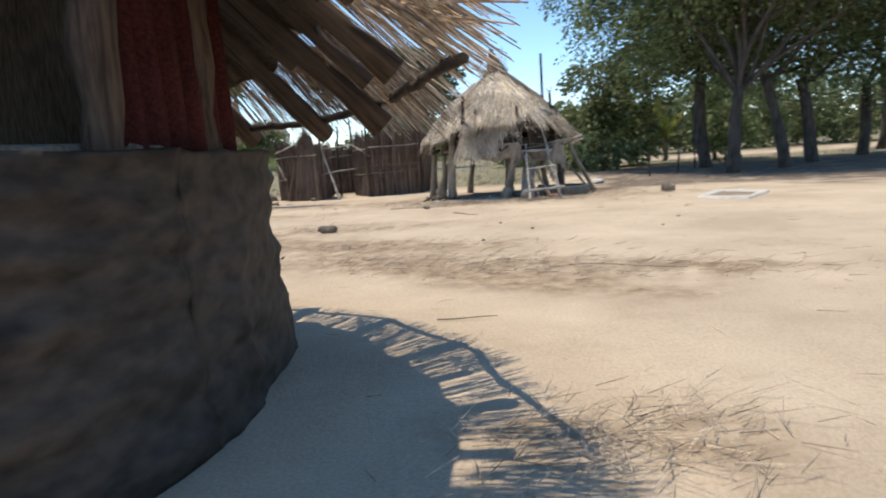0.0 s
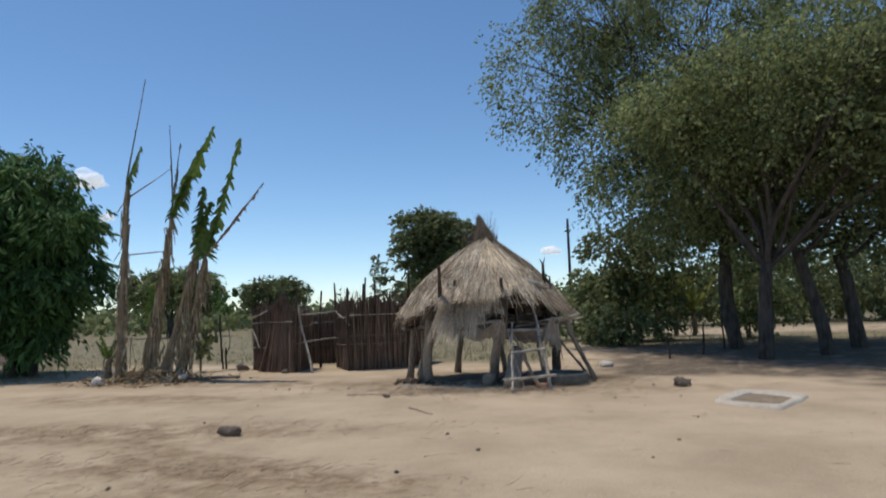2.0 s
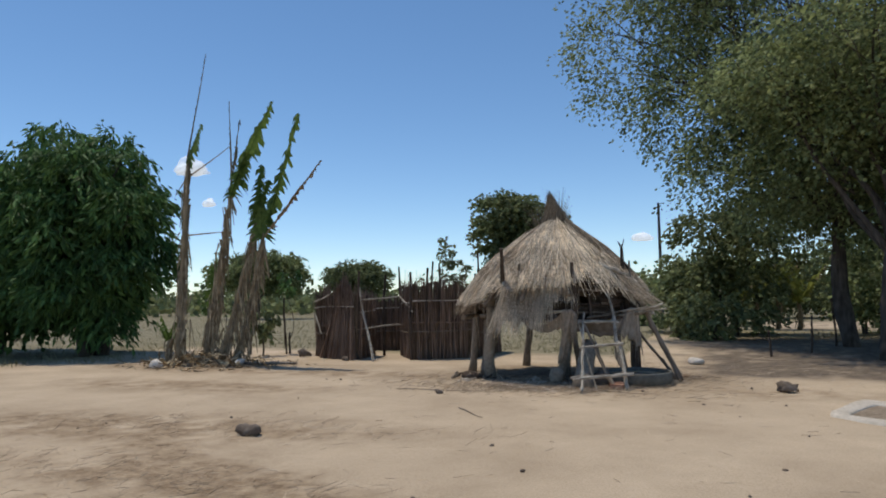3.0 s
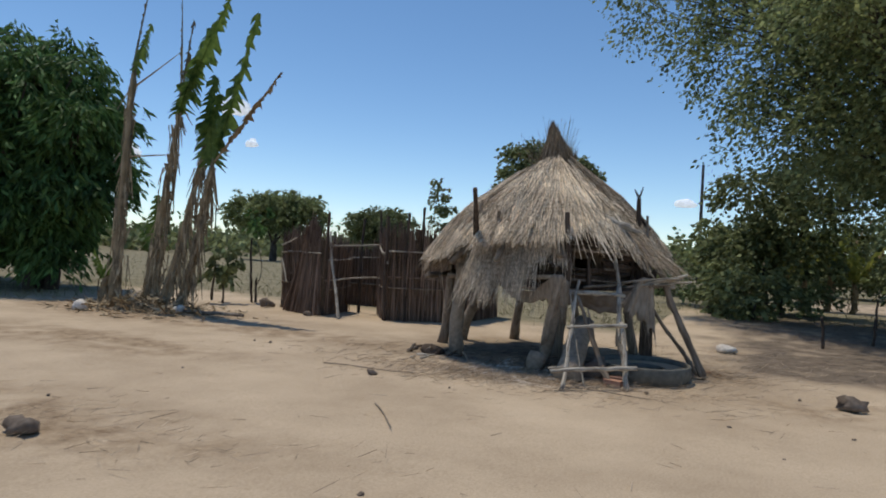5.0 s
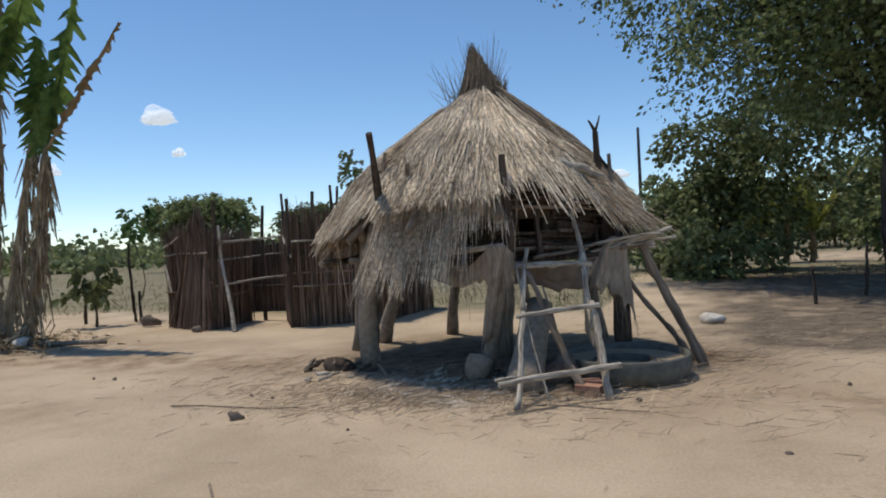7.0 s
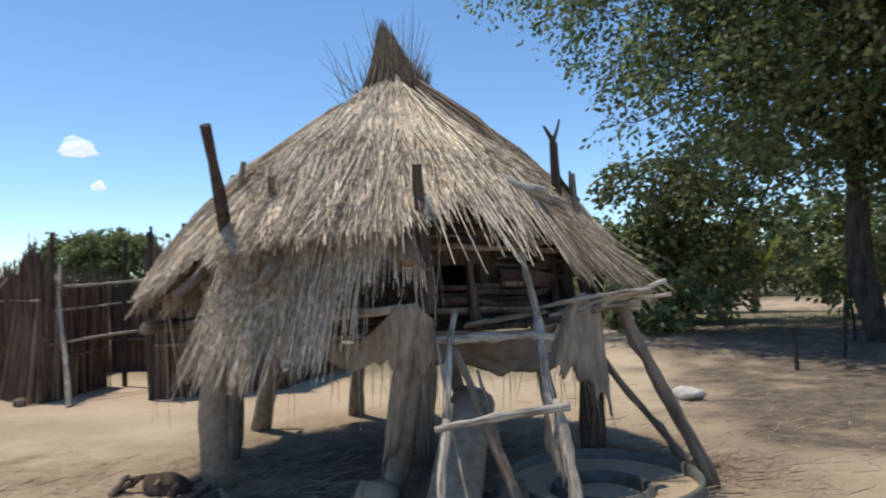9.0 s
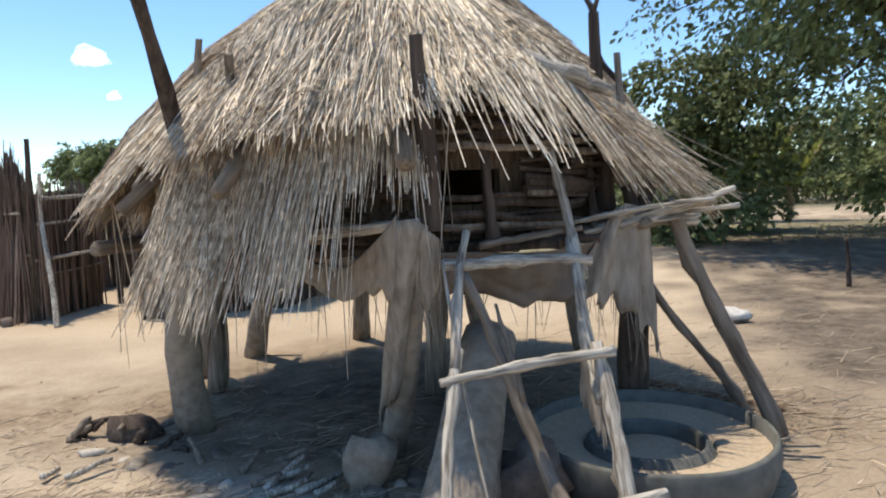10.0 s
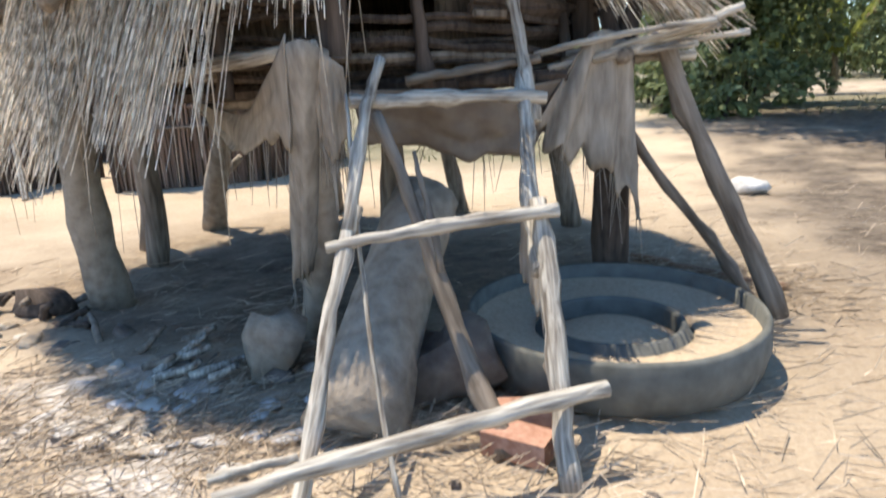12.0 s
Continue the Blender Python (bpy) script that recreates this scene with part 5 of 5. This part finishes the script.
tree("umbrella_tree", "flat-topped green acacia beyond the field", "tree", (-9.3, 45, 0), 7, 0.3, [(-10.2, 45, 7.3, 1.7, 1.8, 1.1), (-8.2, 45, 7.0, 1.8, 1.8, 1.2), (-9.3, 45, 8.0, 1.7, 1.6, 0.7), (-10.6, 45, 5.8, 1.4, 1.4, 1.0), (-8.7, 45, 5.2, 1.6, 1.2, 1.0), (-7.4, 45, 5.8, 1.3, 1.2, 1.0), (-9.6, 45, 4.4, 1.2, 1.2, 0.8)], 420, 60, 0.22, BUSH_LEAF, spread=0.36)
tree("umbrella_tree", "low round dark acacia behind the banana plants", "tree", (-33.5, 49, 0), 5, 0.35, [(-35.8, 49, 4.3, 2.1, 1.9, 1.4), (-33.2, 49, 4.4, 2.4, 1.9, 1.5), (-31.0, 49, 3.9, 1.8, 1.9, 1.5)], 420, 50, 0.24, LEAF, spread=0.42)
tree("umbrella_tree", "low round green tree behind the reed enclosure", "tree", (-29.5, 60, 0), 5, 0.3, [(-30.6, 60, 3.8, 2.0, 1.7, 1.4), (-28.4, 60, 3.8, 1.8, 1.7, 1.4)], 260, 50, 0.26, BUSH_LEAF, spread=0.45)
tree("umbrella_tree", "green tree beyond the granary", "tree", (-13.5, 62, 0), 5, 0.3, [(-14.5, 62, 3.8, 2.4, 1.7, 1.4), (-12.0, 62, 3.4, 2.2, 1.7, 1.4)], 260, 50, 0.28, BUSH_LEAF, spread=0.45)
tree("sapling", "thin green sapling growing behind the enclosure", "sapling", (-3.5, 17.4, 0), 2.6, 0.03, [(-3.6, 17.4, 2.6, 0.16, 0.2, 0.6), (-3.25, 17.4, 2.25, 0.22, 0.2, 0.35)], 44, 22, 0.09, BUSH_LEAF, spread=0.07)
tree("sapling", "young mango sapling with drooping leaves", "sapling", (-8.2, 15.6, 0), 1.3, 0.03, [(-8.2, 15.6, 1.0, 0.3, 0.3, 0.3), (-8.25, 15.6, 0.7, 0.3, 0.3, 0.25)], 22, 12, 0.2, BUSH_LEAF, spread=0.1, droop=1.2)
tree("sapling", "small leafy sapling tied to a stake", "sapling", (-7.9, 16.4, 0), 2.0, 0.035, [(-7.9, 16.4, 2.05, 0.22, 0.2, 0.25)], 10, 12, 0.16, DARK_LEAF, spread=0.1, droop=0.9)


def bush(x, y, r, h, material, label, n=60, size=0.16, name="bush"):
    lobes = [(x + dice.uniform(-0.4, 0.4) * r, y, h * dice.uniform(0.4, 0.6), r * 0.7, r * 0.6, h * 0.45) for _ in range(3)]
    return tree(name, label, "bush", (x, y, 0), h, 0.05, lobes, n, 34, size, material, spread=min(0.35, r * 0.3), trunks=3, group="bushes round the yard")


for x, y, r, h, m in ((3.6, 27, 1.8, 2.8, BUSH_LEAF), (1.6, 29, 1.8, 2.9, LEAF), (2.9, 24.0, 0.9, 1.6, BUSH_LEAF), (2.2, 25.5, 0.7, 1.7, BUSH_LEAF),
                      (10, 46, 3.5, 4.2, BUSH_LEAF), (15, 47, 4, 4.6, BUSH_LEAF), (20, 46, 4, 4.8, BUSH_LEAF), (25, 46, 4, 5, BUSH_LEAF), (30, 46, 4, 5.2, BUSH_LEAF), (6, 47, 2.8, 3.8, BUSH_LEAF), (36, 46, 4, 5, BUSH_LEAF), (12.5, 50, 3.5, 6.5, LEAF), (18, 51, 4, 6.8, LEAF), (8.2, 28, 1.6, 3.4, LEAF), (-0.5, 36, 2, 2.4, LEAF), (34, 40, 4, 5, LEAF), (20, 34, 2.5, 4.5, LEAF), (24, 32, 3, 5, LEAF)):
    bush(x, y, r, h, m, "pale green thorn bush at the yard edge" if m is BUSH_LEAF else "grey-green bush at the yard edge", n=int(45 * r), size=0.15 + y * 0.002)

# yellowing banana clump beyond the shade, beside the track
for k, (x, y, h) in enumerate(((4.7, 30.8, 1.3), (5.6, 31.4, 1.6), (4.0, 31.2, 1.0), (6.3, 31.0, 1.1))):
    fan = [(0.95, (x + (1.1 + 0.3 * (j % 3)) * math.cos(j * 0.79 + k), y + 0.6 * math.sin(j * 0.79 + k), h + 1.3 + 0.9 * ((j * 3 + k) % 4) / 3), 0.34, (j + k) % 5 != 3) for j in range(8)]
    banana((x, y, 0), (x + 0.05, y, h), fan, "leafy yellow-green banana plant beside the track", YELLOW_LEAF)


tree("casuarina", "light green layered tree with drooping needles at the yard edge", "tree", (3.4, 27.5, 0), 5, 0.12, [(3.3, 27.5, 4.0, 1.2, 1.0, 0.7), (4.3, 27.3, 3.0, 1.5, 1.0, 0.8), (2.9, 27.5, 2.4, 1.2, 1.0, 0.7), (5.2, 27.6, 4.4, 1.3, 1, 0.8)], 260, 40, 0.16, BUSH_LEAF, spread=0.3, droop=0.7, hang=1.3)
# ---- far woods ----
def far_woods():
    s = Shape()
    for k in range(1500):
        a = math.radians(dice.uniform(-75, 75))
        d = dice.uniform(75, 190)
        x, y = d * math.sin(a), d * math.cos(a)
        h = dice.uniform(1.6, 4.2) * (1.5 if dice.random() < 0.06 else 1)
        n = 34
        pts = rng.normal(size=(n, 3)) * np.array((h * 0.8, h * 0.5, h * 0.28)) + np.array((x, y, h * 0.5))
        pts[:, 2] = np.abs(pts[:, 2])
        s.leaves(pts, 0.9, 0.2, narrow=0.45)
    single("far_woods", "distant low green woods along the horizon", "woods", s, BUSH_LEAF, (0, 120, 0), kind="stuff")
    s = Shape()
    v, f = [], []
    n = 240
    for i in range(n + 1):
        a = math.radians(-178 + 356 * i / n)
        x, y = 215 * math.sin(a), 215 * math.cos(a)
        v += [(x, y, -1), (x, y, 3.2 + 1.0 * noise.noise(Vector((x * 0.05, y * 0.05, 0))) + 0.7 * noise.noise(Vector((x * 0.3, y * 0.3, 0))))]
    for i in range(n):
        f.append((2 * i, 2 * i + 2, 2 * i + 3, 2 * i + 1))
    s.put(v, f)
    s.make("backdrop", BUSH_LEAF, label="far tree line", kind="structure")


far_woods()


def grass_field():
    s = Shape()
    starts, ends = [], []
    for _ in range(16000):
        a = dice.uniform(-1.3, 1.2)
        d = 17.5 + 45 * dice.random() ** 1.6
        x, y = d * math.sin(a), d * math.cos(a) + dice.uniform(-1, 1)
        if (x > 1.0 and y < 24) or (x > 3 and abs(y - 35 - 0.1 * x) < 5.5) or (x < 1 and y < 17.2 + 0.1 * abs(x + 2) and x > -11):
            continue
        if -7.2 < x < -1.2 and 15 < y < 18.6:
            continue
        h = dice.uniform(0.04, 0.16)
        starts.append((x, y, 0))
        ends.append((x + dice.gauss(0, 0.06), y + dice.gauss(0, 0.06), h))
    s.straws(starts, ends, 0.007)
    single("grass", "short dry yellow-green grass beyond the yard", "grass", s, GRASS, (0, 30, 0), kind="stuff")


grass_field()

# ---- poles ----
def power_pole(x, y, h, arm=True):
    base = thing("power_pole", "dark wooden electricity pole standing far off", "pole", (x, y, 0), "power line")
    s = Shape()
    s.tube([(x, y, -0.2), (x, y, h * 0.5), (x, y, h)], [0.16, 0.13, 0.10], 8)
    s.make("pole", POLE, base)
    if arm:
        for z in (h - 0.5, h - 1.4):
            s = Shape()
            s.box((x, y, z), (2.0, 0.12, 0.12))
            s.make("crossarm", POLE, base)


power_pole(-0.6, 60, 9.4, False)
power_pole(-49, 90, 7.6)
power_pole(-51.5, 96, 8.2)
power_pole(-88, 100, 8.0)

# garden stakes beside the saplings and under the trees
for x, y, h in ((-7.94, 16.31, 1.55), (5.2, 19.2, 0.9), (4.2, 17.8, 0.6), (6.1, 21.6, 1.3), (-8.9, 16.0, 0.9)):
    sticks("stake", "thin dark stake standing in the ground", "stake", [("stem", (x, y, 0), (x + dice.uniform(-0.1, 0.1), y, h), 0.03, 0.02, DARK_WOOD)], (x, y, 0), "stakes")

# ---- straw and twigs on the sand ----
def litter():
    s = Shape()
    starts, ends = [], []
    spots = [(1.2, 3.2, 1.6, 0.35, -0.25, 900), (-0.9, 4.8, 1.4, 0.3, -0.1, 420), (-2.6, 6.8, 1.6, 0.4, 0.1, 350), (2.1, -0.7, 0.35, 0.25, 0.5, 380), (0.2, 11.2, 1.1, 0.3, 0.05, 1500), (0.3, 11.0, 0.7, 0.3, 0.4, 1300), (0.6, 10.6, 1.2, 0.35, 0, 420), (2.4, 12.0, 0.5, 0.6, 0, 160), (2.2, 14, 1.2, 1.5, 0, 700), (2.2, 13.1, 0.4, 0.2, -0.5, 700), (-0.6, 12.0, 0.9, 0.4, 0, 600)]
    for cx, cy, rx, ry, turn, n in spots:
        for _ in range(n):
            u, v = dice.gauss(0, rx), dice.gauss(0, ry)
            x, y = cx + u * math.cos(turn) - v * math.sin(turn), cy + u * math.sin(turn) + v * math.cos(turn)
            a, L = dice.gauss(turn, 0.9), dice.uniform(0.03, 0.22)
            z = 0.012 + 0.02 * dice.random()
            starts.append((x, y, z))
            ends.append((x + L * math.cos(a), y + L * math.sin(a), z + dice.uniform(-0.01, 0.05)))
    for _ in range(500):
        x, y = dice.uniform(-5, 6), dice.uniform(-2, 13)
        a, L = dice.uniform(0, 6.3), dice.uniform(0.03, 0.2)
        starts.append((x, y, 0.012))
        ends.append((x + L * math.cos(a), y + L * math.sin(a), 0.016))
    s.straws(starts, ends, 0.0021)
    single("straw_litter", "scattered dry straw and chaff on the sand", "straw", s, FRINGE_STRAW, (0, 5, 0), kind="stuff")


litter()
for a, b, r in (((1.05, 1.15, 0.012), (1.45, 1.2, 0.02), 0.006), ((1.9, 3.1, 0.012), (2.9, 2.75, 0.02), 0.005), ((-0.2, 8.9, 0.012), (0.35, 8.2, 0.03), 0.008), ((1.1, 10.8, 0.02), (2.0, 10.75, 0.02), 0.008), ((-1.8, 10.4, 0.012), (-0.6, 10.5, 0.02), 0.008)):
    s = Shape()
    s.stick(a, b, r, r * 0.6, 0.02, 5, 4)
    single("twig", "thin dry twig lying on the sand", "twig", s, BARK)


# ---- clouds ----
def cloud(direction, elevation, width, seed):
    s = Shape()
    d = 1500
    a, e = radians(direction), radians(elevation)
    c = Vector((d * math.sin(a), d * math.cos(a), d * math.tan(e)))
    side = Vector((math.cos(a), -math.sin(a), 0))
    for k in range(34):
        t = dice.gauss(0, 0.42)
        r = width * d * 0.0036 * dice.uniform(0.6, 1.5) * (1.3 - min(1.0, abs(t)))
        s.rock(c + side * t * width * d * 0.0085 + Vector((0, 0, abs(dice.gauss(0, 1)) * width * d * 0.0022 * (1.1 - min(1, abs(t))))), (r * 1.5, r, r * 0.8), seed + k, sub=2)
    single("cloud", "small white cloud over the horizon", "cloud", s, CLOUD, tuple(c), kind="structure", smooth=True)


CLOUD = bpy.data.materials.new("cloud")
CLOUD.use_nodes = True
CLOUD.node_tree.nodes["Principled BSDF"].inputs["Base Color"].default_value = (0.95, 0.95, 0.95, 1)
CLOUD.node_tree.nodes["Principled BSDF"].inputs["Roughness"].default_value = 1.0
# Glow added to brighten the shaded undersides of the clouds.
CLOUD.node_tree.nodes["Principled BSDF"].inputs["Emission Color"].default_value = (0.8, 0.88, 1.0, 1)
CLOUD.node_tree.nodes["Principled BSDF"].inputs["Emission Strength"].default_value = 0.45
clear, veil = CLOUD.node_tree.nodes.new("ShaderNodeBsdfTransparent"), CLOUD.node_tree.nodes.new("ShaderNodeMixShader")
veil.inputs[0].default_value = 0.3
CLOUD.node_tree.links.new(clear.outputs[0], veil.inputs[1])
CLOUD.node_tree.links.new(CLOUD.node_tree.nodes["Principled BSDF"].outputs[0], veil.inputs[2])
CLOUD.node_tree.links.new(veil.outputs[0], CLOUD.node_tree.nodes["Material Output"].inputs[0])
cloud(-42, 10.6, 2.2, 3)
cloud(-40.6, 8.0, 1.0, 13)
cloud(-4.6, 4.8, 1.3, 23)
cloud(-50, 6.5, 2.0, 33)
